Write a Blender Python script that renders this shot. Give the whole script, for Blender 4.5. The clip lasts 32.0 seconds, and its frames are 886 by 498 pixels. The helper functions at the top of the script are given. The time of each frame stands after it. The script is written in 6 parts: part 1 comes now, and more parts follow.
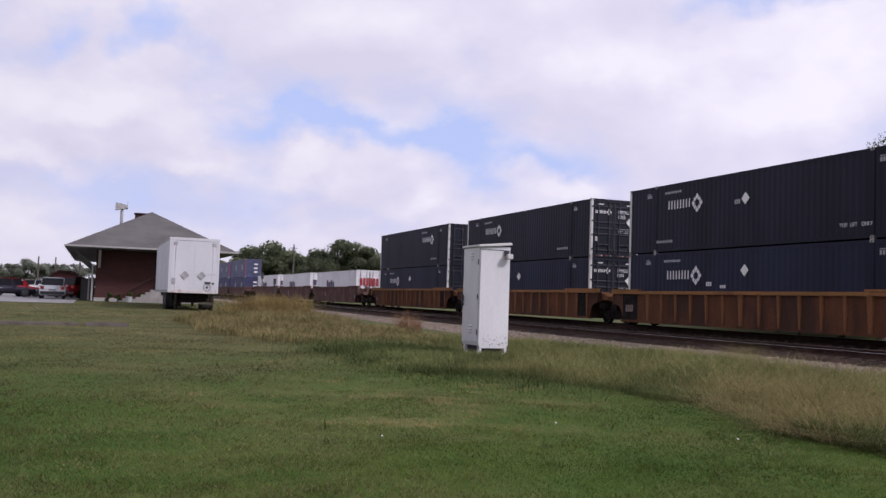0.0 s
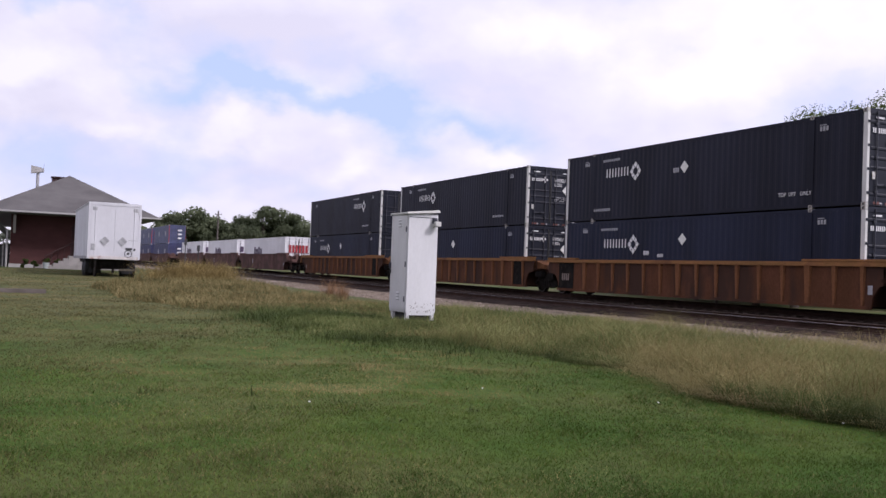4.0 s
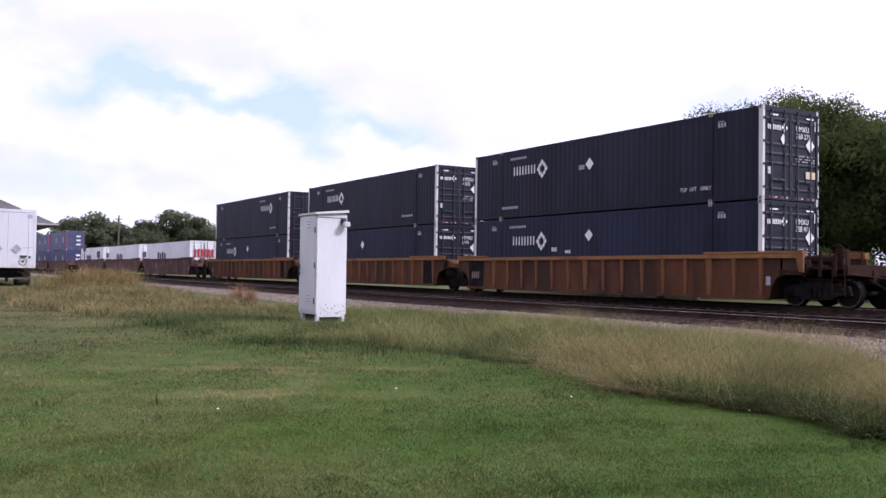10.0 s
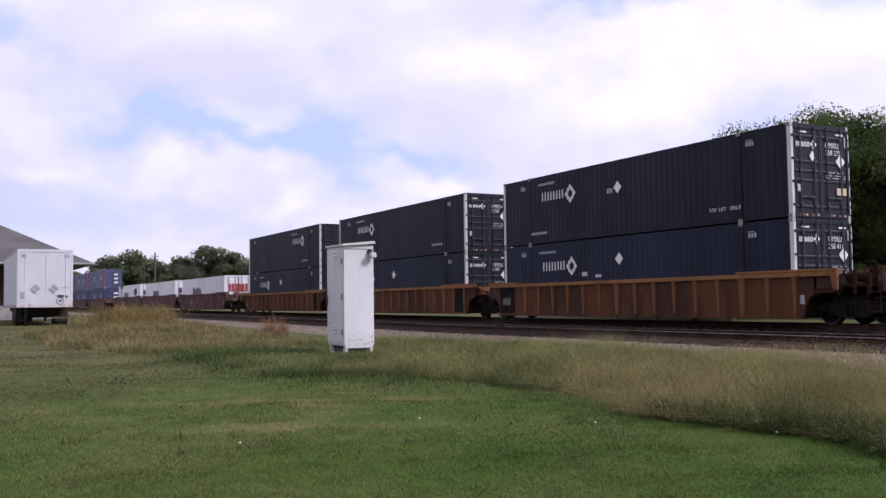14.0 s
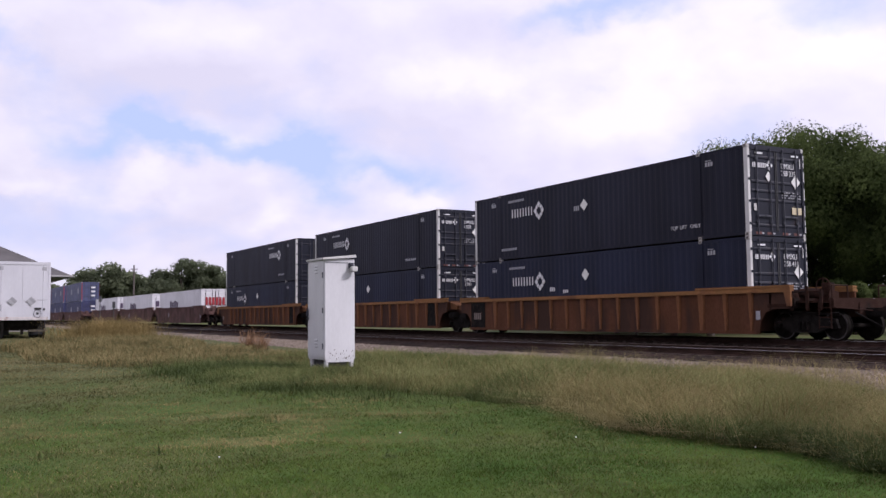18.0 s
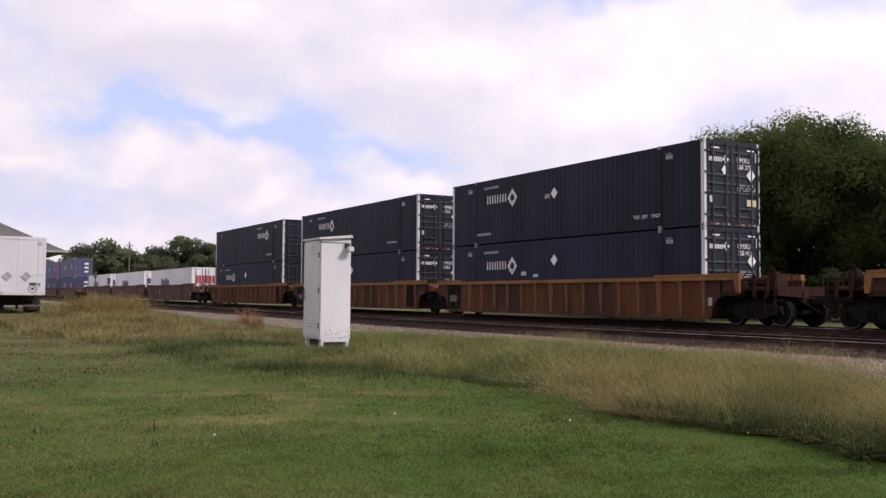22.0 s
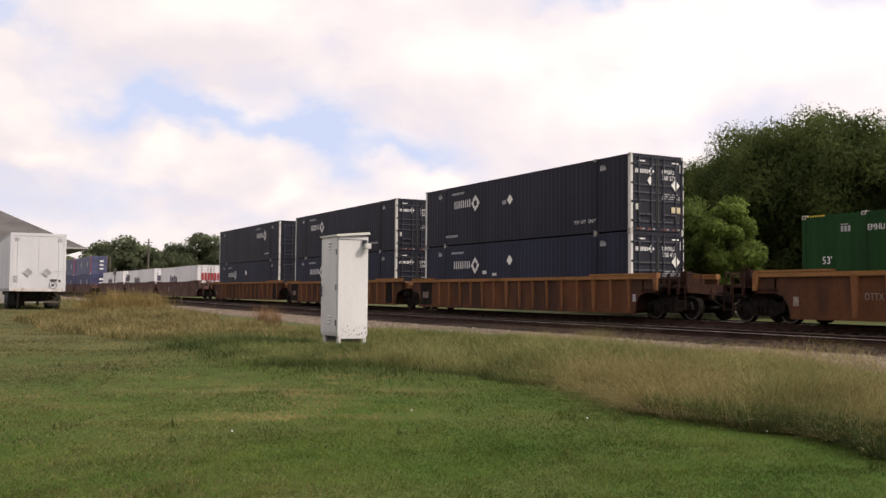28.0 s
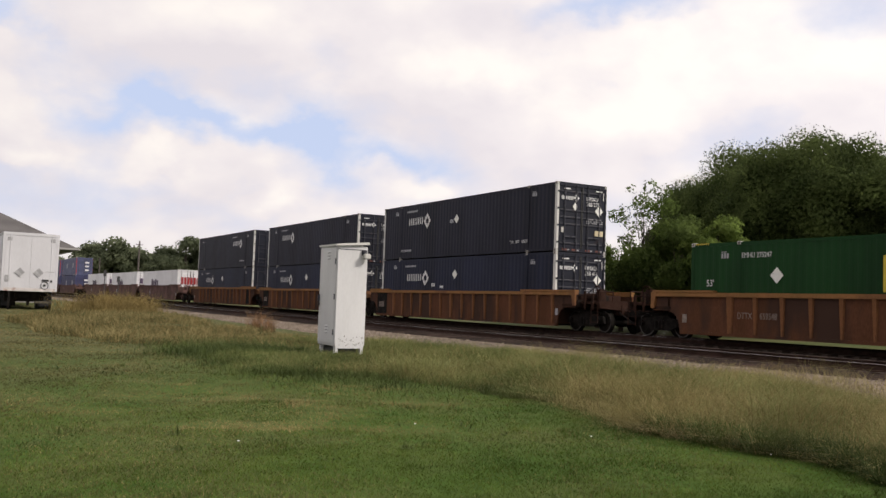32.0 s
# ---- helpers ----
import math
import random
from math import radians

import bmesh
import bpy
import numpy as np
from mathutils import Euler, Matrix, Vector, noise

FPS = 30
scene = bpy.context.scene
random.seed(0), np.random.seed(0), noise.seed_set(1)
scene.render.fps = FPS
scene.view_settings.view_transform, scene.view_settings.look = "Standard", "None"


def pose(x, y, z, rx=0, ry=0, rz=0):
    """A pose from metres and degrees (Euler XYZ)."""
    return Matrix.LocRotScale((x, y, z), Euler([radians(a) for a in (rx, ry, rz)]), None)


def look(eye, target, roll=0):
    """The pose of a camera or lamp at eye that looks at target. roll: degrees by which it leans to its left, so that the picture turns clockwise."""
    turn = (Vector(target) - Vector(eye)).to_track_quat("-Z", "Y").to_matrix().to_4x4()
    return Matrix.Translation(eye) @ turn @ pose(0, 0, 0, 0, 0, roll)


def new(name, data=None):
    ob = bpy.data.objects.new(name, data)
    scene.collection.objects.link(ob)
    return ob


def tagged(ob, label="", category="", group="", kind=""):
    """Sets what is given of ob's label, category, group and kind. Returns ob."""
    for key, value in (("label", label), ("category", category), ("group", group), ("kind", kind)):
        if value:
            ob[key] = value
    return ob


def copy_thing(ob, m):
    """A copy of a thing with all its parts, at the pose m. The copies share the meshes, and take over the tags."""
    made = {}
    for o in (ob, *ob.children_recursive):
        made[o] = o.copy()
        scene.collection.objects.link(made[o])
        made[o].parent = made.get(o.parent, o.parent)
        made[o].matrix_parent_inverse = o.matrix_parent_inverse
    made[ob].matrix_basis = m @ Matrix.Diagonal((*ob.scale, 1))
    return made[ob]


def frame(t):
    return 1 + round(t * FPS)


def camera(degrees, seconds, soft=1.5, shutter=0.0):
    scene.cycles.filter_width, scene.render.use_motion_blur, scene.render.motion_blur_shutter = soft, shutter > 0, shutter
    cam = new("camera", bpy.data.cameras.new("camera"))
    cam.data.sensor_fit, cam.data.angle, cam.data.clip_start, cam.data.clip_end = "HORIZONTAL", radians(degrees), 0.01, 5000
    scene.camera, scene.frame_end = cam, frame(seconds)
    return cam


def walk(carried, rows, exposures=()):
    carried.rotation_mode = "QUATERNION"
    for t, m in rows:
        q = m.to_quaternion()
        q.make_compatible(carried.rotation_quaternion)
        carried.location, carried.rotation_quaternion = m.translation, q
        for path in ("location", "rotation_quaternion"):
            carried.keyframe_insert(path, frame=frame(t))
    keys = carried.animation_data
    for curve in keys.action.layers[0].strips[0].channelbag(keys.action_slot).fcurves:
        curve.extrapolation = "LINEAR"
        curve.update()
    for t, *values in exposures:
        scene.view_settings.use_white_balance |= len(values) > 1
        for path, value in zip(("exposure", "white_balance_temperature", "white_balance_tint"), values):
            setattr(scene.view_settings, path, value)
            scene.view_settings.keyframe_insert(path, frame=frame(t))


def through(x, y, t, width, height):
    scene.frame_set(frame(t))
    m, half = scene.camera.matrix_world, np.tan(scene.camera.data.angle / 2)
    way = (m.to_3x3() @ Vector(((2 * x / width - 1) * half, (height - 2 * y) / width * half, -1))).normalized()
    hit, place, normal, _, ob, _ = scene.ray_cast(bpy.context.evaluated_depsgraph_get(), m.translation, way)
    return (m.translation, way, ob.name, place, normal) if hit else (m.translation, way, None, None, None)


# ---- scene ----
cam = camera(51.0, 32.0, soft=1.5)
PATH = [
    (0, 0.021, -0.089, 0.896, 69.46, 3.18, -1.9),
    (0.5, 0.021, -0.086, 0.887, 68.46, 3.41, -1.82),
    (1, -0.002, -0.094, 0.886, 66.55, 3.07, -1.85),
    (1.5, 0.004, -0.087, 0.881, 66.7, 2.54, -1.69),
    (2, 0.007, -0.083, 0.875, 66.29, 2.12, -1.64),
    (2.5, 0.011, -0.088, 0.878, 66.04, 1.85, -2.06),
    (3, 0.018, -0.097, 0.88, 65.33, 1.66, -1.98),
    (3.5, 0.019, -0.105, 0.881, 65.04, 1.43, -2.19),
    (5.5, 0.029, -0.104, 0.876, 64.73, 1.23, -1.85),
    (6, 0.028, -0.095, 0.876, 64.83, 1.23, -1.88),
    (6.5, 0.027, -0.082, 0.874, 64.89, 1.26, -1.95),
    (7, 0.008, -0.075, 0.867, 64.8, 1.17, -1.65),
    (7.5, 0.014, -0.074, 0.871, 64.93, 0.9, -1.32),
    (8, 0.014, -0.064, 0.87, 65.12, 0.65, -1.11),
    (8.5, -0.017, -0.036, 0.859, 64.23, 0.48, -2.17),
    (9, -0.036, -0.041, 0.863, 62.59, 0.35, -2.24),
    (9.5, -0.06, -0.063, 0.865, 62.76, 0.72, -1.87),
    (10, -0.093, -0.066, 0.865, 59.39, 1.52, -0.83),
    (10.5, -0.037, -0.027, 0.87, 60.14, 1.12, -1.07),
    (11, -0.002, 0.013, 0.865, 60.87, 1.93, -0.59),
    (11.5, 0.003, 0.032, 0.867, 61.07, 2.69, -0.08),
    (12, 0.016, 0.029, 0.869, 61.31, 3.06, 0),
    (12.5, 0.014, 0.058, 0.863, 61.49, 3.34, 0.7),
    (13, -0, 0.071, 0.864, 61.45, 3.37, 0.92),
    (13.5, 0.002, 0.067, 0.867, 61.51, 3.3, 0.86),
    (15.5, 0.007, 0.064, 0.869, 61.44, 3.27, 0.53),
    (16, 0.012, 0.054, 0.871, 61.06, 3.49, 0.62),
    (16.5, 0.015, 0.045, 0.872, 60.8, 3.79, 0.04),
    (17, 0.016, 0.049, 0.872, 60.63, 4.05, 0.28),
    (17.5, 0.005, 0.053, 0.868, 60.43, 4.06, 0.24),
    (18, 0.01, 0.055, 0.869, 60.35, 4.11, 0.55),
    (18.5, 0.002, 0.063, 0.871, 60.25, 4.3, 0.48),
    (19, 0.013, 0.045, 0.878, 60.18, 4.37, -0.01),
    (19.5, -0.002, 0.051, 0.871, 60.14, 4.13, -0.31),
    (20, -0.002, 0.052, 0.868, 60.13, 3.85, -0.32),
    (20.5, -0.004, 0.052, 0.869, 60.02, 3.63, -0.21),
    (21, 0, 0.054, 0.869, 60.03, 3.35, 0.12),
    (21.5, 0.004, 0.049, 0.875, 60.04, 2.98, 0.09),
    (22, 0.003, 0.041, 0.871, 60.04, 2.98, -0.37),
    (22.5, 0.005, 0.044, 0.873, 60.08, 2.99, -0.54),
    (23, 0.003, 0.039, 0.872, 60.07, 2.82, -0.65),
    (23.5, -0.009, 0.055, 0.869, 60.12, 2.59, -0.45),
    (24, -0.004, 0.051, 0.873, 60.17, 2.42, -0.5),
    (24.5, -0.002, 0.043, 0.869, 60.16, 2.55, -0.54),
    (25, -0.003, 0.044, 0.873, 60.26, 2.95, -0.46),
    (25.5, 0.007, 0.038, 0.877, 60.6, 3.35, -0.41),
    (27.5, 0.002, 0.042, 0.878, 61.13, 2.67, -0.63),
    (28, -0.004, 0.05, 0.873, 61.11, 2.78, -0.45),
    (28.5, 0.014, 0.042, 0.876, 61.02, 3.3, -0.39),
    (29, 0.016, 0.032, 0.879, 60.9, 3.82, -0.87),
    (29.5, 0.014, 0.034, 0.879, 60.99, 4.03, -0.89),
    (30, 0.008, 0.036, 0.875, 60.99, 4.1, -1.08),
    (30.5, 0.002, 0.042, 0.872, 61.13, 3.97, -0.4),
    (31, -0.001, 0.019, 0.885, 61.13, 3.62, -0.93),
    (31.5, -0.036, -0.029, 0.888, 61.34, 3.26, -1.59),
    (32, -0.078, -0.133, 0.912, 60.43, 3.43, -2.01),
]
walk(cam, [(t, pose(x, y, z, 90 + pitch, roll, yaw)) for t, x, y, z, yaw, pitch, roll in PATH],
     exposures=[(0, -0.61, 6000, 23), (1, -0.59, 6000, 24), (2, -0.48, 6080, 22), (3, -0.41, 6050, 21), (6, -0.40, 5800, 26), (7.5, -0.38, 5800, 26), (9, -0.13, 5700, 27), (10.5, -0.08, 5700, 27), (12, -0.38, 5750, 26), (13, -0.42, 5800, 25), (19, -0.46, 6000, 24), (23, -0.36, 6750, 19), (24, -0.29, 7050, 17), (27.5, -0.28, 7100, 16), (29, -0.42, 6950, 13), (32, -0.44, 6850, 12)])

# ---- world, sun ----
SUN = Vector((0.54, 0.56, 0.63)).normalized()
world = bpy.data.worlds.new("sky")
scene.world = world
world.use_nodes = True
wn, wl = world.node_tree.nodes, world.node_tree.links
wn.clear()
w_out, w_bg = wn.new("ShaderNodeOutputWorld"), wn.new("ShaderNodeBackground")
sky = wn.new("ShaderNodeTexSky")
sky.sky_type, sky.sun_disc = "NISHITA", False
sky.sun_elevation = math.asin(SUN.z)
sky.sun_rotation = math.atan2(SUN.x, SUN.y)
sky.air_density, sky.dust_density = 1.0, 1.5
w_bg.inputs["Strength"].default_value = 0.130
tc = wn.new("ShaderNodeTexCoord")
sep = wn.new("ShaderNodeSeparateXYZ")
wl.new(tc.outputs["Generated"], sep.inputs[0])


def wmath(op, a, b=None):
    n = wn.new("ShaderNodeMath")
    n.operation = op
    for k, v in enumerate((a, b)):
        if v is None:
            continue
        if isinstance(v, (int, float)):
            n.inputs[k].default_value = v
        else:
            wl.new(v, n.inputs[k])
    return n.outputs[0]


def wnoise(vec, scale, detail, rough, distort=0.0):
    n = wn.new("ShaderNodeTexNoise")
    n.inputs["Scale"].default_value, n.inputs["Detail"].default_value = scale, detail
    n.inputs["Roughness"].default_value, n.inputs["Distortion"].default_value = rough, distort
    wl.new(vec, n.inputs["Vector"])
    return n.outputs["Fac"]


def wramp(fac, stops):
    n = wn.new("ShaderNodeValToRGB")
    el = n.color_ramp.elements
    while len(el) < len(stops):
        el.new(0.5)
    for e, (p, c) in zip(el, stops):
        e.position, e.color = p, (*c, 1)
    wl.new(fac, n.inputs[0])
    return n.outputs[0]


# broken cumulus: a cloud deck with torn openings, bright heaps and grey undersides, in degrees of azimuth and height
azim = wmath("ARCTAN2", wmath("MULTIPLY", sep.outputs[0], -1.0), sep.outputs[1])
elev = wmath("ARCSINE", sep.outputs[2])


def wplace(scale, shift):
    n = wn.new("ShaderNodeMapping")
    n.inputs["Scale"].default_value = scale
    n.inputs["Location"].default_value = shift
    wl.new(tc.outputs["Generated"], n.inputs[0])
    return n.outputs[0]


puff = wplace((1.0, 1.0, 1.7), (3.1, 1.7, 0.4))
heap = wnoise(puff, 6.0, 6.0, 0.51)
curl = wnoise(wplace((1.0, 1.0, 1.5), (7.3, 0.6, 2.2)), 8.0, 5.0, 0.52)
lift = wnoise(wplace((1.0, 1.0, 1.5), (1.9, 5.1, 4.0)), 10.0, 5.0, 0.52)
torn = wn.new("ShaderNodeCombineXYZ")
wl.new(wmath("ADD", wmath("MULTIPLY", azim, 57.296), wmath("MULTIPLY", wmath("SUBTRACT", curl, 0.5), 13.0)), torn.inputs[0])
wl.new(wmath("ADD", wmath("MULTIPLY", elev, 57.296), wmath("MULTIPLY", wmath("SUBTRACT", lift, 0.5), 7.5)), torn.inputs[1])


def lobe(az, el, wide, high):
    """A soft torn patch of the sky."""
    a, b, c = (wn.new("ShaderNodeVectorMath") for _ in range(3))
    a.operation, b.operation, c.operation = "SUBTRACT", "MULTIPLY", "DOT_PRODUCT"
    wl.new(torn.outputs[0], a.inputs[0])
    a.inputs[1].default_value = (az, el, 0)
    wl.new(a.outputs[0], b.inputs[0])
    b.inputs[1].default_value = (1 / wide, 1 / high, 0)
    wl.new(b.outputs[0], c.inputs[0])
    wl.new(b.outputs[0], c.inputs[1])
    return wmath("POWER", 2.718, wmath("MULTIPLY", c.outputs["Value"], -1.0))


def lobes(rows):
    total = 0.0
    for az, el, wide, high, deep in rows:
        total = wmath("ADD", total, wmath("MULTIPLY", lobe(az, el, wide, high), deep))
    return total


OPENINGS = ((75, 10.3, 5.5, 1.15, 0.46), (80.5, 10.9, 4.0, 1.0, 0.22), (68.6, 9.5, 3.6, 1.0, 0.38), (64.8, 8.4, 3.4, 0.9, 0.30), (87, 15.2, 1.9, 2.0, 0.46), (92.3, 14.6, 1.7, 1.5, 0.40),
            (51.4, 18.2, 4.2, 1.1, 0.46), (42, 11.4, 2.6, 1.6, 0.18), (38.3, 16.2, 3.4, 1.4, 0.20), (88, 6.2, 16, 0.9, 0.13), (76, 4.6, 8, 0.8, 0.10),
            (100, 20, 12, 3, 0.3), (20, 24, 14, 4, 0.3), (-60, 20, 25, 5, 0.3), (180, 25, 30, 5, 0.3))
HEAPS = ((89.4, 10.6, 2.4, 1.5, 0.34), (84.8, 7.8, 2.6, 1.0, 0.30), (70.2, 5.9, 1.8, 0.8, 0.34), (62.5, 6.9, 2.2, 0.9, 0.30), (47.8, 13.6, 4.5, 3.4, 0.30), (59.2, 14.2, 4.5, 2.2, 0.26),
         (93, 7.3, 4.0, 0.9, 0.26), (77.5, 7.9, 3.0, 0.8, 0.26), (84, 13.4, 4.0, 1.4, 0.20))
GREYS = ((75, 13.6, 7, 1.5, 0.22), (62.3, 11.4, 6.5, 1.5, 0.22), (91, 9.0, 4, 1.0, 0.16), (86, 5.6, 14, 1.0, 0.16), (68, 16.5, 7, 1.2, 0.10))
body = wmath("SUBTRACT", wmath("ADD", wmath("MULTIPLY", heap, 1.15), 0.12), lobes(OPENINGS))
body = wmath("ADD", body, wmath("MULTIPLY", lobes(HEAPS), 0.5))
cover = wramp(body, [(0.20, (0, 0, 0)), (0.42, (0.5, 0.5, 0.5)), (0.66, (1, 1, 1))])
lit = wmath("SUBTRACT", heap, wnoise(wplace((1.0, 1.0, 1.7), (3.12, 1.7, 0.46)), 6.0, 6.0, 0.51))
shade = wmath("ADD", wmath("ADD", wmath("MULTIPLY", lit, 1.3), 0.24), wmath("MULTIPLY", wnoise(puff, 2.6, 5.0, 0.5), 0.52))
shade = wmath("SUBTRACT", wmath("ADD", shade, lobes(HEAPS)), lobes(GREYS))
tone = wramp(shade, [(0.22, (7.6, 7.4, 8.0)), (0.50, (8.45, 8.2, 8.55)), (0.80, (9.6, 9.35, 9.2))])
haze = wn.new("ShaderNodeMixRGB")
haze.inputs[0].default_value = 0.85
wl.new(sky.outputs[0], haze.inputs[1])
haze.inputs[2].default_value = (6.3, 7.6, 10.6, 1)
w_mix = wn.new("ShaderNodeMixRGB")
wl.new(cover, w_mix.inputs[0])
wl.new(haze.outputs[0], w_mix.inputs[1])
# clouds are brighter on the sun's side of the sky
side = wmath("ADD", wmath("MULTIPLY", sep.outputs[0], SUN.x), wmath("MULTIPLY", sep.outputs[1], SUN.y))
glow = wn.new("ShaderNodeVectorMath")
glow.operation = "SCALE"
wl.new(tone, glow.inputs[0])
wl.new(wmath("ADD", wmath("MULTIPLY", side, 0.20), 1.14), glow.inputs["Scale"])
wl.new(glow.outputs[0], w_mix.inputs[2])
wl.new(w_mix.outputs[0], w_bg.inputs["Color"])
wl.new(w_bg.outputs[0], w_out.inputs["Surface"])

sun = new("sun", bpy.data.lights.new("sun", "SUN"))
sun.data.energy, sun.data.angle, sun.data.color = 4.1, radians(9), (1.0, 0.95, 0.88)
sun.matrix_basis = look((0, 0, 60), Vector((0, 0, 60)) - SUN)

# ---- materials ----


def material(name, color, rough=0.7, metal=0.0, vary=0.25, scale=6.0, fine=60.0, bump=0.15, tint=None, dirt=None, dirt_at=0.62, stretch=(1, 1, 1), island=0.0, gloss=0.5, through=0.0, pass_gain=1.0):
    """Principled material with variation at two scales, an optional second colour in patches, and fine relief."""
    m = bpy.data.materials.new(name)
    m.use_nodes = True
    n, l = m.node_tree.nodes, m.node_tree.links
    b = n["Principled BSDF"]
    b.inputs["Roughness"].default_value, b.inputs["Metallic"].default_value = rough, metal
    b.inputs["Specular IOR Level"].default_value = gloss
    co = n.new("ShaderNodeTexCoord")
    mp = n.new("ShaderNodeMapping")
    mp.inputs["Scale"].default_value = stretch
    l.new(co.outputs["Object"], mp.inputs[0])

    def tex(s, d=5.0):
        t = n.new("ShaderNodeTexNoise")
        t.inputs["Scale"].default_value, t.inputs["Detail"].default_value = s, d
        l.new(mp.outputs[0], t.inputs["Vector"])
        return t.outputs["Fac"]

    def ramp(fac, p0, p1, c0=(0, 0, 0), c1=(1, 1, 1)):
        r = n.new("ShaderNodeValToRGB")
        e = r.color_ramp.elements
        e[0].position, e[1].position, e[0].color, e[1].color = p0, p1, (*c0, 1), (*c1, 1)
        l.new(fac, r.inputs[0])
        return r.outputs[0]

    def mix(fac, a, c, kind="MIX"):
        x = n.new("ShaderNodeMixRGB")
        x.blend_type = kind
        for k, v in enumerate((fac, a, c)):
            if isinstance(v, (int, float)):
                x.inputs[k].default_value = v
            elif isinstance(v, tuple):
                x.inputs[k].default_value = (*v, 1)
            else:
                l.new(v, x.inputs[k])
        return x.outputs[0]

    lo, hi = 1 - vary, 1 + vary
    big, small = tex(scale), tex(fine, 3.0)
    col = mix(ramp(big, 0.35, 0.65), tuple(c * lo for c in color), tuple(c * hi for c in (tint or color)))
    col = mix(1.0, col, ramp(small, 0.25, 0.75, (lo, lo, lo), (1, 1, 1)), "MULTIPLY")
    if dirt:
        col = mix(ramp(tex(scale * 0.63, 8.0), dirt_at, dirt_at + 0.12), col, dirt)
    if island:
        g = n.new("ShaderNodeNewGeometry")
        col = mix(1.0, col, ramp(g.outputs["Random Per Island"], 0, 1, (1 - island,) * 3, (1 + island,) * 3), "MULTIPLY")
    l.new(col, b.inputs["Base Color"])
    if through:
        tr, ad = n.new("ShaderNodeBsdfTranslucent"), n.new("ShaderNodeMixShader")
        l.new(mix(1.0, col, (pass_gain,) * 3, "MULTIPLY"), tr.inputs[0])
        ad.inputs[0].default_value = through
        l.new(b.outputs[0], ad.inputs[1])
        l.new(tr.outputs[0], ad.inputs[2])
        l.new(ad.outputs[0], n["Material Output"].inputs[0])
    if bump:
        bp = n.new("ShaderNodeBump")
        bp.inputs["Strength"].default_value, bp.inputs["Distance"].default_value = bump, 0.01
        l.new(small, bp.inputs["Height"])
        l.new(bp.outputs[0], b.inputs["Normal"])
    return m


def leafy(name, color, tint, rough=0.6, gain=1.8):
    m = material(name, color, rough, 0, 0.24, 0.45, 6.0, 0, tint, island=0.14, gloss=0.04, through=0.5, pass_gain=gain)
    return m


# ---- mesh helpers ----


def add_box(bm, x0, y0, z0, x1, y1, z1):
    v = [bm.verts.new((x, y, z)) for x in (x0, x1) for y in (y0, y1) for z in (z0, z1)]
    for f in ((0, 1, 3, 2), (4, 6, 7, 5), (0, 4, 5, 1), (2, 3, 7, 6), (0, 2, 6, 4), (1, 5, 7, 3)):
        bm.faces.new([v[i] for i in f])
    return v


def box(x0, y0, z0, x1, y1, z1, bevel=0.0):
    bm = bmesh.new()
    add_box(bm, min(x0, x1), min(y0, y1), min(z0, z1), max(x0, x1), max(y0, y1), max(z0, z1))
    if bevel:
        bmesh.ops.bevel(bm, geom=bm.edges[:], offset=bevel, segments=2, affect="EDGES", clamp_overlap=True)
    return bm


def add_cyl(bm, p, q, r0, r1=None, n=12, caps=True):
    r1 = r0 if r1 is None else r1
    p, q = Vector(p), Vector(q)
    u = (q - p).normalized()
    a = u.orthogonal().normalized()
    b = u.cross(a)
    rings = []
    for c, r in ((p, r0), (q, r1)):
        rings.append([bm.verts.new(c + r * (math.cos(k * math.tau / n) * a + math.sin(k * math.tau / n) * b)) for k in range(n)])
    for k in range(n):
        bm.faces.new((rings[0][k], rings[0][(k + 1) % n], rings[1][(k + 1) % n], rings[1][k]))
    if caps:
        bm.faces.new(rings[0][::-1])
        bm.faces.new(rings[1])


def cyl(p, q, r0, r1=None, n=12):
    bm = bmesh.new()
    add_cyl(bm, p, q, r0, r1, n)
    return bm


def prism(points, axis, a, b):
    """A polygon of 2D points pushed from a to b along axis 'x', 'y' or 'z'."""
    bm = bmesh.new()
    place = {"x": lambda p, h: (h, p[0], p[1]), "y": lambda p, h: (p[0], h, p[1]), "z": lambda p, h: (p[0], p[1], h)}[axis]
    lo = [bm.verts.new(place(p, a)) for p in points]
    hi = [bm.verts.new(place(p, b)) for p in points]
    n = len(points)
    bm.faces.new(lo)
    bm.faces.new(hi[::-1])
    for k in range(n):
        bm.faces.new((lo[k], hi[k], hi[(k + 1) % n], lo[(k + 1) % n]))
    bmesh.ops.recalc_face_normals(bm, faces=bm.faces[:])
    return bm


def finish(name, bm, mat, smooth=False):
    me = bpy.data.meshes.new(name)
    bm.normal_update()
    bm.to_mesh(me)
    bm.free()
    me.materials.append(mat)
    if smooth:
        me.polygons.foreach_set("use_smooth", [True] * len(me.polygons))
    return me


def part(name, bm, mat, parent=None, label="", smooth=False, at=None):
    ob = new(name, finish(name, bm, mat, smooth))
    ob.parent = parent
    if at is not None:
        ob.matrix_basis = at
    if label:
        ob["label"] = label
    return ob


def again(ob, at, parent=None):
    """Another object on the same mesh."""
    o = new(ob.name.split(".")[0], ob.data)
    o.parent = parent or ob.parent
    o.matrix_basis = at
    if "label" in ob:
        o["label"] = ob["label"]
    return o


def thing(name, m, label, category, group="", kind=""):
    ob = new(name)
    ob.empty_display_size = 0.2
    ob.matrix_basis = m
    return tagged(ob, label, category, group, kind)


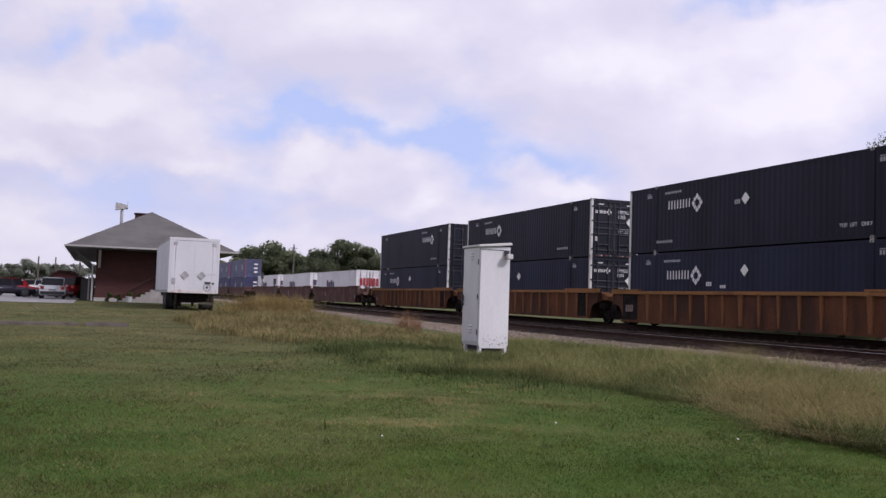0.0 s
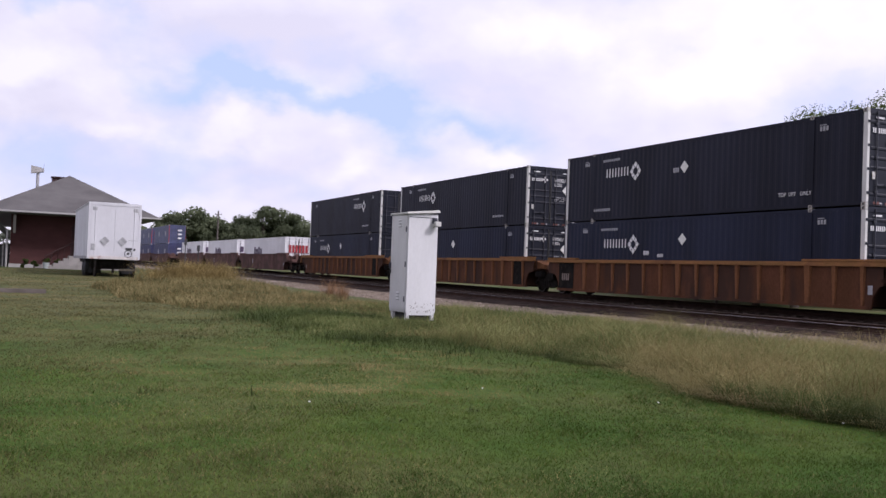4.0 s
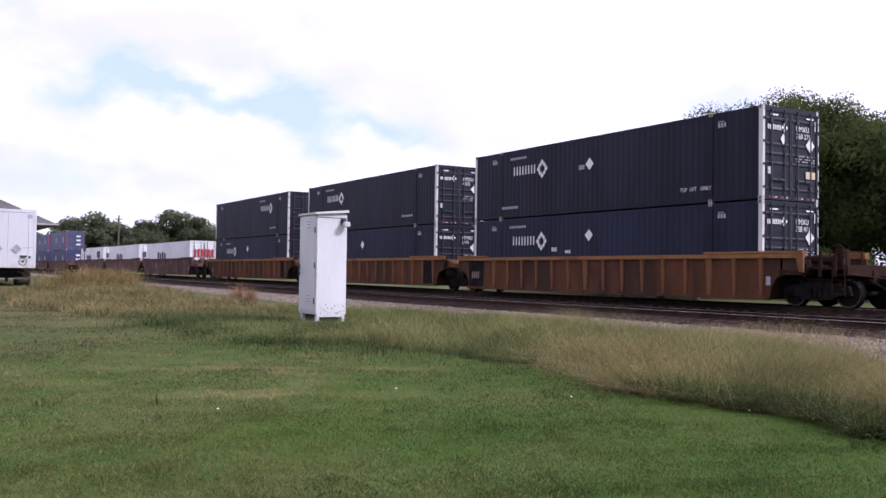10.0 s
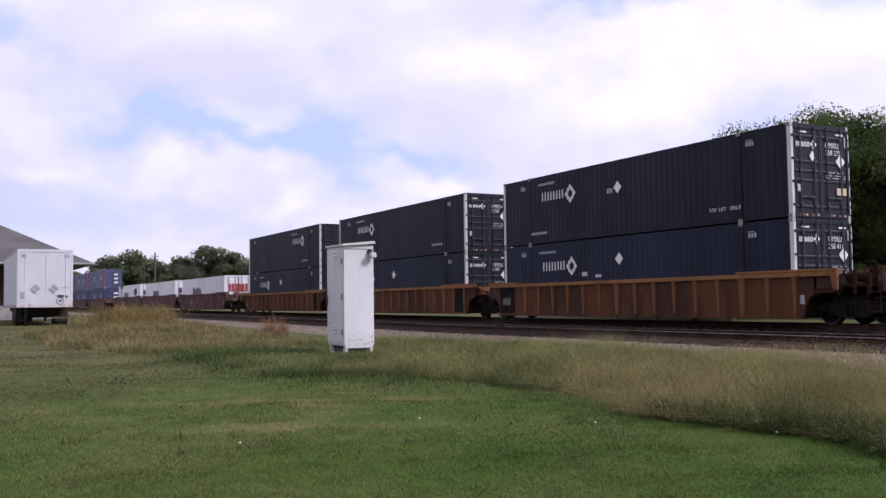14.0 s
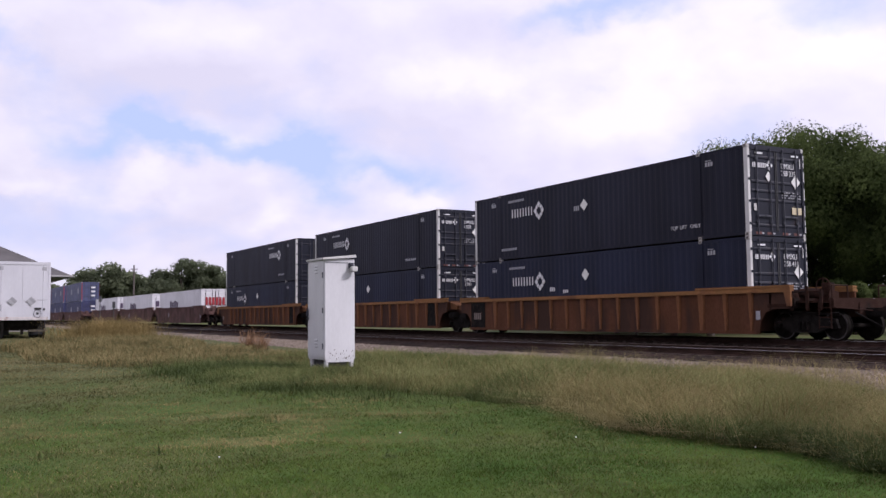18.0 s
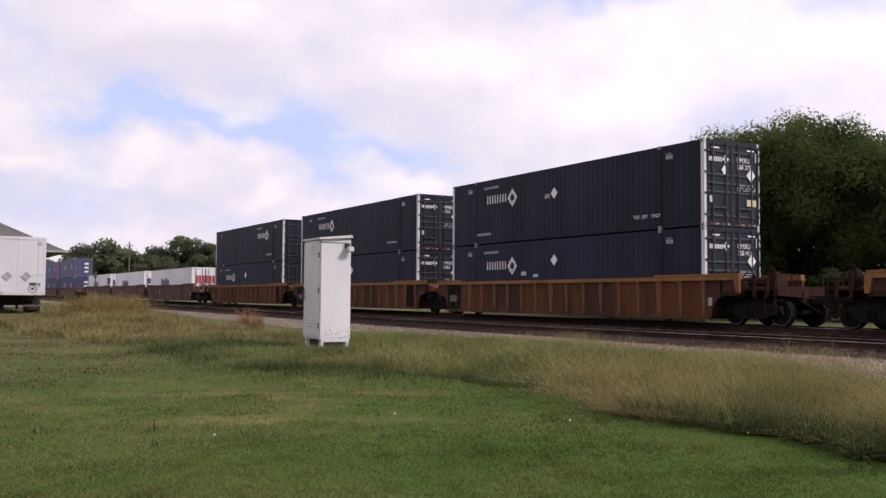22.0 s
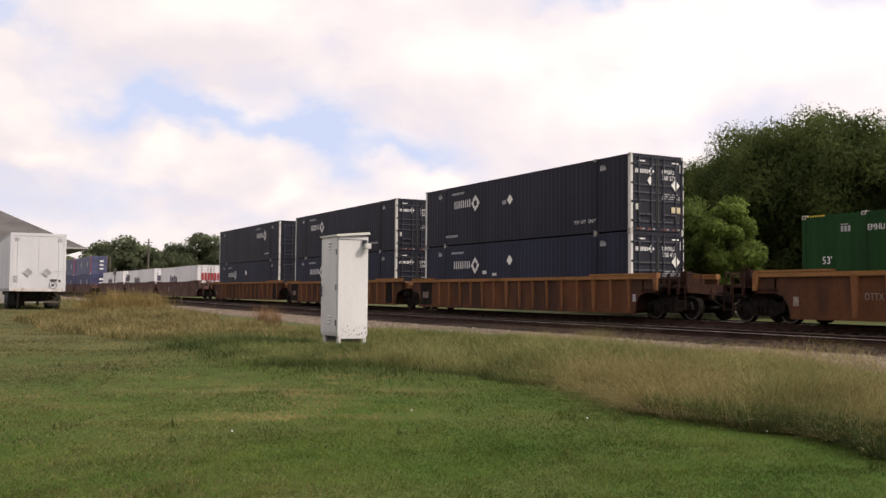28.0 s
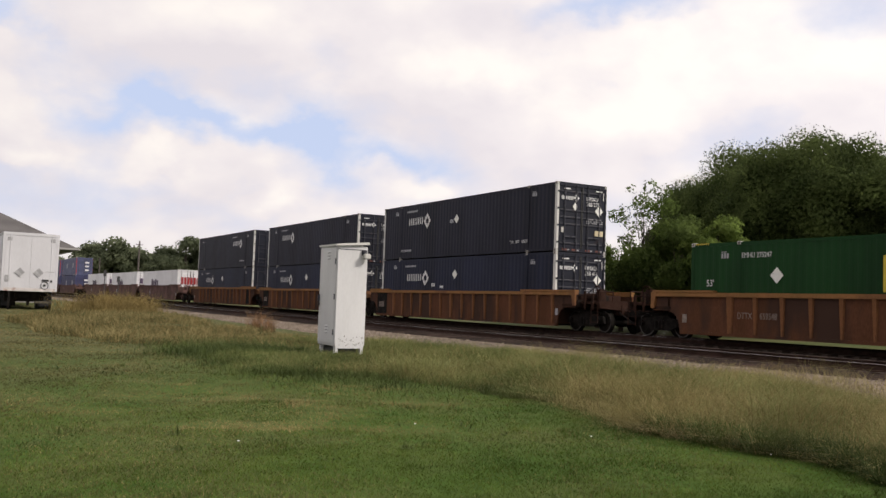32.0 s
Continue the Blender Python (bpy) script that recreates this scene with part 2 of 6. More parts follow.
def lettering(name, text, size, mat, parent, at, label="", wide=1.0):
    """Flat lettering, size high, in the plane at."""
    cu = bpy.data.curves.new(name, "FONT")
    cu.body, cu.size, cu.extrude = text, size / 0.72, 0.002
    cu.fill_mode = "BOTH"
    tmp = bpy.data.objects.new(name, cu)
    scene.collection.objects.link(tmp)
    bpy.context.view_layer.update()
    me = bpy.data.meshes.new_from_object(tmp.evaluated_get(bpy.context.evaluated_depsgraph_get()))
    bpy.data.objects.remove(tmp)
    bpy.data.curves.remove(cu)
    me.name = name
    me.materials.clear()
    me.materials.append(mat)
    ob = new(name, me)
    me.transform(Matrix.Diagonal((wide, 1, 1, 1)))
    ob.parent = parent
    ob.matrix_basis = at
    if label:
        ob["label"] = label
    return ob


def sheet_mesh(name, verts, faces, mat, smooth=False):
    me = bpy.data.meshes.new(name)
    me.from_pydata(verts, [], faces)
    me.materials.append(mat)
    if smooth:
        me.polygons.foreach_set("use_smooth", [True] * len(me.polygons))
    me.update()
    return me


def big_mesh(name, V, F, mat, normals=None):
    """A mesh from whole arrays of vertices and of triangles or quads."""
    me = bpy.data.meshes.new(name)
    n, k = F.shape
    me.vertices.add(len(V))
    me.vertices.foreach_set("co", np.ascontiguousarray(V, dtype=np.float32).ravel())
    me.loops.add(n * k)
    me.loops.foreach_set("vertex_index", np.ascontiguousarray(F, dtype=np.int32).ravel())
    me.polygons.add(n)
    me.polygons.foreach_set("loop_start", np.arange(0, n * k, k, dtype=np.int32))
    me.materials.append(mat)
    me.update(calc_edges=True)
    if normals is not None:
        me.polygons.foreach_set("use_smooth", np.ones(n, dtype=bool))
        me.normals_split_custom_set_from_vertices(normals)
    return me


M = {}
M["navy_black"] = material("navy_black_paint", (0.0086, 0.0094, 0.0205), 0.6, 0, 0.22, 0.7, 25, 0.05, (0.0118, 0.0127, 0.0248), stretch=(1, 1, 0.25), gloss=0.2)
M["navy"] = material("navy_paint", (0.0096, 0.0124, 0.0300), 0.6, 0, 0.22, 0.7, 25, 0.05, (0.0128, 0.0165, 0.0375), stretch=(1, 1, 0.25), gloss=0.2)
M["door_dark"] = material("dark_door_paint", (0.0068, 0.0085, 0.0185), 0.55, 0, 0.2, 1.5, 30, 0.05, dirt=(0.026, 0.016, 0.015), dirt_at=0.60, gloss=0.25)
M["white"] = material("white_paint", (0.58, 0.575, 0.55), 0.5, 0, 0.08, 1.2, 20, 0.03)
M["mark"] = material("white_lettering", (0.72, 0.72, 0.72), 0.6, 0, 0.12, 4, 30, 0)
M["mark_dim"] = material("faded_lettering", (0.38, 0.38, 0.40), 0.6, 0, 0.2, 4, 30, 0)
M["rod"] = material("galvanised_rod", (0.046, 0.048, 0.062), 0.5, 0.2, 0.2, 8, 60, 0.05)
M["green"] = material("green_paint", (0.0055, 0.036, 0.0085), 0.6, 0, 0.18, 0.8, 25, 0.05, (0.0068, 0.043, 0.010), stretch=(1, 1, 0.25), gloss=0.14)
M["xpo_white"] = material("container_white", (0.70, 0.70, 0.715), 0.55, 0, 0.08, 0.5, 20, 0.03, dirt=(0.5, 0.48, 0.46), dirt_at=0.66)
M["red"] = material("red_paint", (0.33, 0.028, 0.034), 0.55, 0, 0.15, 2, 20, 0.03)
# Blue raised in tone for the haze over the far stacks.
M["blue"] = material("blue_paint", (0.068, 0.080, 0.165), 0.55, 0, 0.2, 0.7, 20, 0.05)
M["blue_dark"] = material("dull_blue_paint", (0.035, 0.04, 0.12), 0.6, 0, 0.25, 0.7, 20, 0.05, dirt=(0.06, 0.045, 0.04), dirt_at=0.6)
# Light put into colour: recessed plates darker, ribs and worn yellow sill lighter.
M["rust"] = material("rusty_yellow_brown_paint", (0.150, 0.062, 0.029), 0.85, 0, 0.32, 1.3, 22, 0.3, (0.104, 0.042, 0.022), dirt=(0.050, 0.026, 0.018), dirt_at=0.47, stretch=(1, 1, 0.35), gloss=0.15)
M["rust_top"] = material("worn_yellow_lit_sill_paint", (0.345, 0.178, 0.062), 0.8, 0, 0.32, 0.9, 25, 0.2, (0.245, 0.113, 0.043), dirt=(0.110, 0.048, 0.027), dirt_at=0.53, gloss=0.2)
M["rust_rib"] = material("rusty_lit_rib_paint", (0.245, 0.112, 0.048), 0.85, 0, 0.32, 2.2, 25, 0.2, (0.165, 0.072, 0.032), dirt=(0.085, 0.038, 0.022), dirt_at=0.52, stretch=(1, 1, 0.4), gloss=0.15)
# Red brown lightened in colour for haze along the far cars.
M["brown_car"] = material("haze_paled_red_brown_paint", (0.135, 0.078, 0.068), 0.8, 0, 0.25, 1.2, 20, 0.2, dirt=(0.085, 0.055, 0.048), dirt_at=0.52, gloss=0.06)
M["black_iron"] = material("greasy_black_iron", (0.016, 0.0135, 0.012), 0.8, 0, 0.4, 5, 40, 0.3, dirt=(0.040, 0.023, 0.016), dirt_at=0.62, gloss=0.08)
M["rust_end"] = material("grimy_red_brown_iron", (0.060, 0.027, 0.018), 0.9, 0, 0.4, 3, 30, 0.3, (0.036, 0.018, 0.013), dirt=(0.018, 0.012, 0.010), dirt_at=0.5, gloss=0.1)
M["wheel_rim"] = material("worn_wheel_steel", (0.07, 0.062, 0.058), 0.35, 0.6, 0.3, 5, 40, 0.2)
M["rail"] = material("polished_rail_head", (0.55, 0.53, 0.52), 0.25, 0.9, 0.2, 3, 40, 0.1)
M["rail_rust"] = material("rusty_rail_side", (0.050, 0.030, 0.024), 0.85, 0.1, 0.3, 3, 30, 0.3, gloss=0.06)
M["tie"] = material("old_sleeper_wood", (0.060, 0.045, 0.038), 0.9, 0, 0.35, 3, 25, 0.5, stretch=(1, 0.2, 1), gloss=0.06)
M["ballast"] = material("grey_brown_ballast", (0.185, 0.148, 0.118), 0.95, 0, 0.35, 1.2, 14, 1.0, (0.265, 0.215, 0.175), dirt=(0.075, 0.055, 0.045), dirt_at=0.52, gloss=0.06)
M["ballast_dark"] = material("dark_brown_ballast", (0.027, 0.018, 0.0145), 0.95, 0, 0.4, 1.2, 14, 1.0, (0.044, 0.029, 0.023), dirt=(0.018, 0.013, 0.011), dirt_at=0.52, gloss=0.06)
M["mark_faint"] = material("worn_off_lettering", (0.24, 0.19, 0.16), 0.8, 0, 0.3, 6, 30, 0)
M["plain_wall"] = material("plain_dull_wall", (0.10, 0.095, 0.085), 0.9, 0, 0.2, 0.3, 6, 0.1)
M["stone"] = material("ballast_stone", (0.250, 0.205, 0.165), 0.9, 0, 0.3, 2, 30, 0.2, island=0.4, gloss=0.06)
M["galv"] = material("painted_aluminium", (0.62, 0.62, 0.625), 0.5, 0, 0.07, 1.5, 25, 0.03, dirt=(0.53, 0.52, 0.50), dirt_at=0.63, stretch=(1, 1, 0.4))
M["dark_gap"] = material("dark_slot", (0.05, 0.05, 0.052), 0.8, 0, 0.2, 5, 30, 0)
M["trailer"] = material("white_trailer_skin", (0.59, 0.59, 0.615), 0.45, 0, 0.07, 0.6, 15, 0.03, dirt=(0.49, 0.48, 0.49), dirt_at=0.58, stretch=(1, 1, 0.3))
M["trailer_side"] = material("trailer_side_skin", (0.60, 0.61, 0.64), 0.5, 0, 0.1, 0.6, 15, 0.03, stretch=(1, 1, 0.3))
M["tyre"] = material("tyre_rubber", (0.02, 0.02, 0.021), 0.85, 0, 0.2, 10, 50, 0.1)
M["brick"] = material("red_brick_wall", (0.070, 0.021, 0.019), 0.9, 0, 0.22, 1.0, 18, 0.4, (0.060, 0.020, 0.018), stretch=(1, 1, 3))
M["roof"] = material("grey_shingle_roof", (0.092, 0.085, 0.084), 0.9, 0, 0.14, 0.6, 14, 0.3, (0.100, 0.093, 0.091), stretch=(1, 1, 2))
M["trim"] = material("cream_trim_paint", (0.34, 0.33, 0.315), 0.6, 0, 0.1, 1.5, 20, 0.05)
# Eave boards and struts, their colour darkened for shade below the roof.
M["soffit"] = material("shaded_soffit_boards", (0.13, 0.14, 0.12), 0.7, 0, 0.12, 1.5, 20, 0.1)
M["concrete"] = material("worn_concrete", (0.29, 0.27, 0.255), 0.9, 0, 0.2, 1.5, 20, 0.3)
M["asphalt"] = material("pale_asphalt", (0.22, 0.215, 0.215), 0.9, 0, 0.15, 0.4, 20, 0.2)
M["bark"] = material("tree_bark", (0.075, 0.058, 0.045), 0.95, 0, 0.35, 2, 14, 0.6, stretch=(1, 1, 0.25))
M["pole"] = material("weathered_pole_wood", (0.10, 0.085, 0.075), 0.9, 0, 0.25, 2, 14, 0.3)
M["glass"] = material("dark_car_glass", (0.012, 0.013, 0.016), 0.2, 0, 0.05, 2, 10, 0, gloss=0.25)
M["car_white"] = material("white_car_paint", (0.70, 0.71, 0.73), 0.25, 0, 0.04, 1, 10, 0)
M["car_dark"] = material("dark_car_paint", (0.025, 0.022, 0.035), 0.25, 0.2, 0.05, 1, 10, 0)
M["car_red"] = material("red_car_paint", (0.22, 0.012, 0.018), 0.25, 0, 0.05, 1, 10, 0)
M["lamp_red"] = material("red_lamp_glass", (0.35, 0.01, 0.01), 0.2, 0, 0.05, 1, 10, 0)
M["lamp_clear"] = material("clear_lamp_glass", (0.7, 0.7, 0.68), 0.15, 0, 0.05, 1, 10, 0)
M["yellow"] = material("yellow_paint", (0.55, 0.42, 0.03), 0.5, 0, 0.1, 2, 20, 0)
# Brown of the trailer's bumper and of the stalk shadows painted on the cabinet.
M["dirt"] = material("shade_and_dirt_brown", (0.10, 0.085, 0.06), 0.9, 0, 0.3, 8, 40, 0)
M["dull"] = material("dull_grey_metal", (0.36, 0.36, 0.37), 0.6, 0.2, 0.2, 3, 30, 0.05)
M["sill"] = material("rust_stained_white_sill", (0.62, 0.58, 0.56), 0.6, 0, 0.15, 3, 30, 0.05, dirt=(0.25, 0.10, 0.06), dirt_at=0.54)

# ---- ground ----
RISE_X = [-900, -400, -150, -100, -66, -50, -30, -18, -8, 0, 30, 900]
RISE_Z = [2.0, 1.1, 0.40, 0.12, 0.11, -0.08, -0.25, -0.27, -0.44, -0.66, -0.72, -0.72]
D, YC = 22.494, 23.789          # face of the containers, middle of the train's track
YN = 19.50                      # middle of the nearer track


def grade(x):
    return 0.0035 * max(0.0, -x - 35.0)


def ground_z(x, y):
    x, y = np.asarray(x, dtype=float), np.asarray(y, dtype=float)
    z = np.interp(x, RISE_X, RISE_Z)
    bank = np.interp(y, [11, 15, 27, 31, 80], [0, 1, 1, 1, 0])
    far = -0.42 + 0.0035 * np.maximum(0, -x - 35.0)
    far = np.where(y > 28, far + 0.26, far)
    roll_ = 0.025 * np.exp(-((x + 12) / 30) ** 2) * np.sin(x * 1.3 + y * 0.7) * np.sin(y * 0.9 - x * 0.4) * (y < 14)
    return z * (1 - bank) + far * bank + roll_


def axis_steps(marks):
    out = []
    for a, b, step in marks:
        out += list(np.arange(a, b, step))
    return np.array(out + [marks[-1][1]])


def lawn_material():
    m = bpy.data.materials.new("mown_lawn")
    m.use_nodes = True
    n, l = m.node_tree.nodes, m.node_tree.links
    b = n["Principled BSDF"]
    b.inputs["Roughness"].default_value = 0.95
    b.inputs["Specular IOR Level"].default_value = 0.1
    co = n.new("ShaderNodeTexCoord")

    def tex(s, d, dist=0.0):
        t = n.new("ShaderNodeTexNoise")
        t.inputs["Scale"].default_value, t.inputs["Detail"].default_value, t.inputs["Distortion"].default_value = s, d, dist
        l.new(co.outputs["Object"], t.inputs["Vector"])
        return t.outputs["Fac"]

    def ramp(fac, stops):
        r = n.new("ShaderNodeValToRGB")
        e = r.color_ramp.elements
        while len(e) < len(stops):
            e.new(0.5)
        for k, (p, c) in zip(e, stops):
            k.position, k.color = p, (*c, 1)
        l.new(fac, r.inputs[0])
        return r.outputs[0]

    def mix(fac, a, c, kind="MIX"):
        x = n.new("ShaderNodeMixRGB")
        x.blend_type = kind
        for k, v in enumerate((fac, a, c)):
            if isinstance(v, (int, float)):
                x.inputs[k].default_value = v
            elif isinstance(v, tuple):
                x.inputs[k].default_value = (*v, 1)
            else:
                l.new(v, x.inputs[k])
        return x.outputs[0]

    col = ramp(tex(0.8, 6, 0.4), [(0.30, (0.037, 0.076, 0.011)), (0.5, (0.045, 0.088, 0.013)), (0.68, (0.063, 0.090, 0.020))])
    col = mix(ramp(tex(0.16, 7, 0.6), [(0.56, (0, 0, 0)), (0.72, (0.6, 0.6, 0.6))]), col, (0.14, 0.115, 0.055))
    sx = n.new("ShaderNodeSeparateXYZ")
    l.new(co.outputs["Object"], sx.inputs[0])
    mr = n.new("ShaderNodeMapRange")
    mr.inputs[1].default_value, mr.inputs[2].default_value, mr.inputs[3].default_value, mr.inputs[4].default_value = -11.0, -24.0, 0.0, 0.75
    l.new(sx.outputs[0], mr.inputs[0])
    col = mix(mr.outputs[0], col, ramp(tex(0.22, 6, 0.5), [(0.35, (0.052, 0.068, 0.025)), (0.65, (0.118, 0.098, 0.052))]))
    col = mix(1.0, col, ramp(tex(9, 4), [(0.25, (0.70, 0.70, 0.70)), (0.75, (1.25, 1.25, 1.25))]), "MULTIPLY")
    l.new(col, b.inputs["Base Color"])
    bp = n.new("ShaderNodeBump")
    bp.inputs["Strength"].default_value, bp.inputs["Distance"].default_value = 0.45, 0.03
    l.new(tex(28, 3), bp.inputs["Height"])
    l.new(bp.outputs[0], b.inputs["Normal"])
    return m


M["lawn"] = lawn_material()


def build_ground():
    xs = axis_steps([(-2600, -600, 250), (-600, -150, 30), (-150, -60, 5), (-60, -34, 1.5), (-34, 4, 0.5), (4, 60, 4), (60, 400, 60), (400, 2400, 400)])
    ys = axis_steps([(-2400, -300, 300), (-300, -40, 20), (-40, -12, 2), (-12, 16, 0.5), (16, 40, 1.5), (40, 200, 16), (200, 2400, 275)])
    X, Y = np.meshgrid(xs, ys, indexing="ij")
    Z = ground_z(X, Y)
    nx, ny = len(xs), len(ys)
    V = np.stack([X, Y, Z], -1).reshape(-1, 3)
    I = np.arange(nx * ny).reshape(nx, ny)
    F = np.stack([I[:-1, :-1], I[1:, :-1], I[1:, 1:], I[:-1, 1:]], -1).reshape(-1, 4)
    ob = new("ground", sheet_mesh("ground", V.tolist(), F.tolist(), M["lawn"], True))
    tagged(ob, "uneven mown lawn with dry straw patches", "ground", kind="structure")


build_ground()


def build_sky_block_wall():
    # Unseen wall, added to hold back low sky light from that side.
    w = new("sky_block_wall", finish("sky_block_wall", box(-42, -19.5, -1.0, 60, -19.0, 7.6), M["plain_wall"]))
    tagged(w, "plain unseen wall added behind the viewer to cut low sky light", "wall", kind="structure")


build_sky_block_wall()

# ---- railway ----


def extrude_x(profile, xs, lift):
    """An open profile of (y, z) carried along x over the points xs."""
    V, F, n = [], [], len(profile)
    for x in xs:
        V += [(x, y, z + lift(x)) for y, z in profile]
    for i in range(len(xs) - 1):
        for k in range(n - 1):
            F.append((i * n + k, (i + 1) * n + k, (i + 1) * n + k + 1, i * n + k + 1))
    return V, F


LINE_X = [-420, -220, -150, -100, -70, -50, -35, -20, 0, 40, 140]


M["rail_worn"] = material("dull_rail_head", (0.16, 0.12, 0.10), 0.6, 0.4, 0.25, 3, 40, 0.1)


def build_track():
    prof = [(11.9, -0.50), (12.7, -0.32), (14.6, -0.335), (16.1, -0.345), (17.1, -0.33), (17.6, -0.27), (21.3, -0.26), (21.8, -0.17), (25.6, -0.16), (27.4, -0.5), (28.4, -0.8)]
    xs = list(np.arange(-300, 140, 4.0))
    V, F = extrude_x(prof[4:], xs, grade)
    tagged(new("track_bed", sheet_mesh("track_bed", V, F, M["ballast_dark"], True)), "dark brown ballast between the rails", "ballast", kind="structure")
    V, F = extrude_x(prof[:5], xs, grade)
    bed = tagged(new("ballast_bed", sheet_mesh("ballast_bed", V, F, M["ballast"], True)), "bed of grey brown crushed stone ballast", "ballast", kind="structure")
    rng = np.random.default_rng(5)
    # loose stones on the shoulder
    n = 21000
    x = -4 - 56 * rng.random(n) ** 1.1
    y = 12.5 + rng.random(n) * 4.55
    zz = np.interp(y, [p[0] for p in prof], [p[1] for p in prof]) + np.array([grade(a) for a in x])
    r = 0.02 + 0.03 * rng.random(n)
    base = np.array([(1, 0, 0), (-0.5, 0.87, 0), (-0.5, -0.87, 0), (0.1, 0.0, 1.1)])
    ang = rng.random(n) * 6.28
    c, s = np.cos(ang), np.sin(ang)
    P = base[None] * r[:, None, None]
    P = P * (0.7 + 0.6 * rng.random((n, 4, 1)))
    Q = np.stack([P[..., 0] * c[:, None] - P[..., 1] * s[:, None] + x[:, None], P[..., 0] * s[:, None] + P[..., 1] * c[:, None] + y[:, None], P[..., 2] + zz[:, None] - 0.005], -1)
    f = np.array([(0, 1, 3), (1, 2, 3), (2, 0, 3)])
    F = (np.arange(n)[:, None, None] * 4 + f[None]).reshape(-1, 3)
    tagged(new("ballast_stones", sheet_mesh("ballast_stones", Q.reshape(-1, 3).tolist(), F.tolist(), M["stone"])), "loose crushed stones of the ballast", "gravel", kind="stuff")
    for yc, top, name, lab in ((YC, 0.05, "train_track", "main railway track under the train"), (YN, -0.08, "siding_track", "empty siding track with a shiny rail")):
        tr = thing(name, pose(0, 0, 0), lab, "railway track", kind="structure")
        for k in (-1, 1):
            y = yc + k * 0.7525
            foot = [(y - 0.07, top - 0.17), (y - 0.07, top - 0.155), (y - 0.012, top - 0.13), (y - 0.012, top - 0.045), (y - 0.036, top - 0.03), (y - 0.036, top - 0.004)]
            foot = foot + [(2 * y - a, b) for a, b in foot[::-1]]
            V, F = extrude_x(foot, LINE_X, grade)
            ob = new("rail_web", sheet_mesh("rail_web", V, F, M["rail_rust"]))
            ob.parent = tr
            V, F = extrude_x([(y - 0.036, top - 0.012), (y - 0.03, top), (y + 0.03, top), (y + 0.036, top - 0.012)], LINE_X, grade)
            ob = new("rail_head", sheet_mesh("rail_head", V, F, M["rail"] if k < 0 else M["rail_worn"]))
            ob.parent = tr
        # sleepers: single ones where they are near, one joined mesh beyond
        tie = finish("sleeper", box(-0.115, -1.3, -0.18, 0.115, 1.3, 0, 0.012), M["tie"])
        for i in range(110):
            x = 4 - i * 0.52
            o = new("sleeper", tie)
            o.parent = tr
            o.matrix_basis = pose(x + 0.03 * math.sin(i * 7.1), yc + 0.03 * math.sin(i * 3.7), top - 0.165 + grade(x), 0, 0, 1.2 * math.sin(i * 5.3))
        bm = bmesh.new()
        for i in range(150):
            x = -53.4 - i * 0.6
            add_box(bm, x - 0.115, yc - 1.3, top - 0.34 + grade(x), x + 0.115, yc + 1.3, top - 0.165 + grade(x))
        part("far_sleepers", bm, M["tie"], tr)["kind"] = "stuff"


build_track()

# ---- the train ----
LONG, WIDE, TALL = 16.15, 2.59, 2.896
TRAIN = []                       # (thing, place along the train, height) of all that rolls
WHEELS = []                      # (wheelset, place in its truck)


def corrugated(x0, x1, z0, z1, y, depth, pitch):
    """A wall of upright flutes in the x-z plane; depth goes to +y."""
    bm = bmesh.new()
    n = max(1, round((x1 - x0) / pitch))
    p = (x1 - x0) / n
    line = []
    for i in range(n):
        a = x0 + i * p
        line += [(a, y), (a + 0.34 * p, y), (a + 0.5 * p, y + depth), (a + 0.84 * p, y + depth)]
    line.append((x1, y))
    lo = [bm.verts.new((a, b, z0)) for a, b in line]
    hi = [bm.verts.new((a, b, z1)) for a, b in line]
    for i in range(len(line) - 1):
        bm.faces.new((lo[i], lo[i + 1], hi[i + 1], hi[i]))
    return bm


def diamond(w, h, t=0.006):
    return prism([(0, -h / 2), (w / 2, 0), (0, h / 2), (-w / 2, 0)], "y", -t, 0)


def bars(parent, mat, x, z, width, height, n=1, name="marking", y=-1.303):
    """Unreadable writing as short upright bars in a row on the side wall."""
    w = width / n
    first = part(name, box(0, y, 0, w * 0.7, y + 0.004, height), mat, parent)
    first.matrix_basis = pose(x, 0, z)
    for k in range(1, n):
        again(first, pose(x + k * w, 0, z), parent)
    return first


def emblem(parent, x, z, mat, y=-1.303):
    """The maker's mark: plain upright bars and a ring of small diamonds."""
    first = part("brand_bar", box(0, y, 0, 0.075, y + 0.004, 0.36), mat, parent)
    first.matrix_basis = pose(x, 0, z)
    for k in range(1, 8):
        again(first, pose(x + 0.205 * k, 0, z), parent)
    cx, cz = x + 1.99, z + 0.14
    tile = [None, None]
    for k in range(8):
        a = k * math.tau / 8
        q, r = ((0.23, 0.25), (0.19, 0.21))[k % 2]
        at = pose(cx + r * math.cos(a), y + 0.003, cz + r * math.sin(a) * 1.06)
        if tile[k % 2] is None:
            tile[k % 2] = part("brand_diamond", diamond(q, q * 1.1, 0.003), mat, parent)
            tile[k % 2].matrix_basis = at
        else:
            again(tile[k % 2], at, parent)


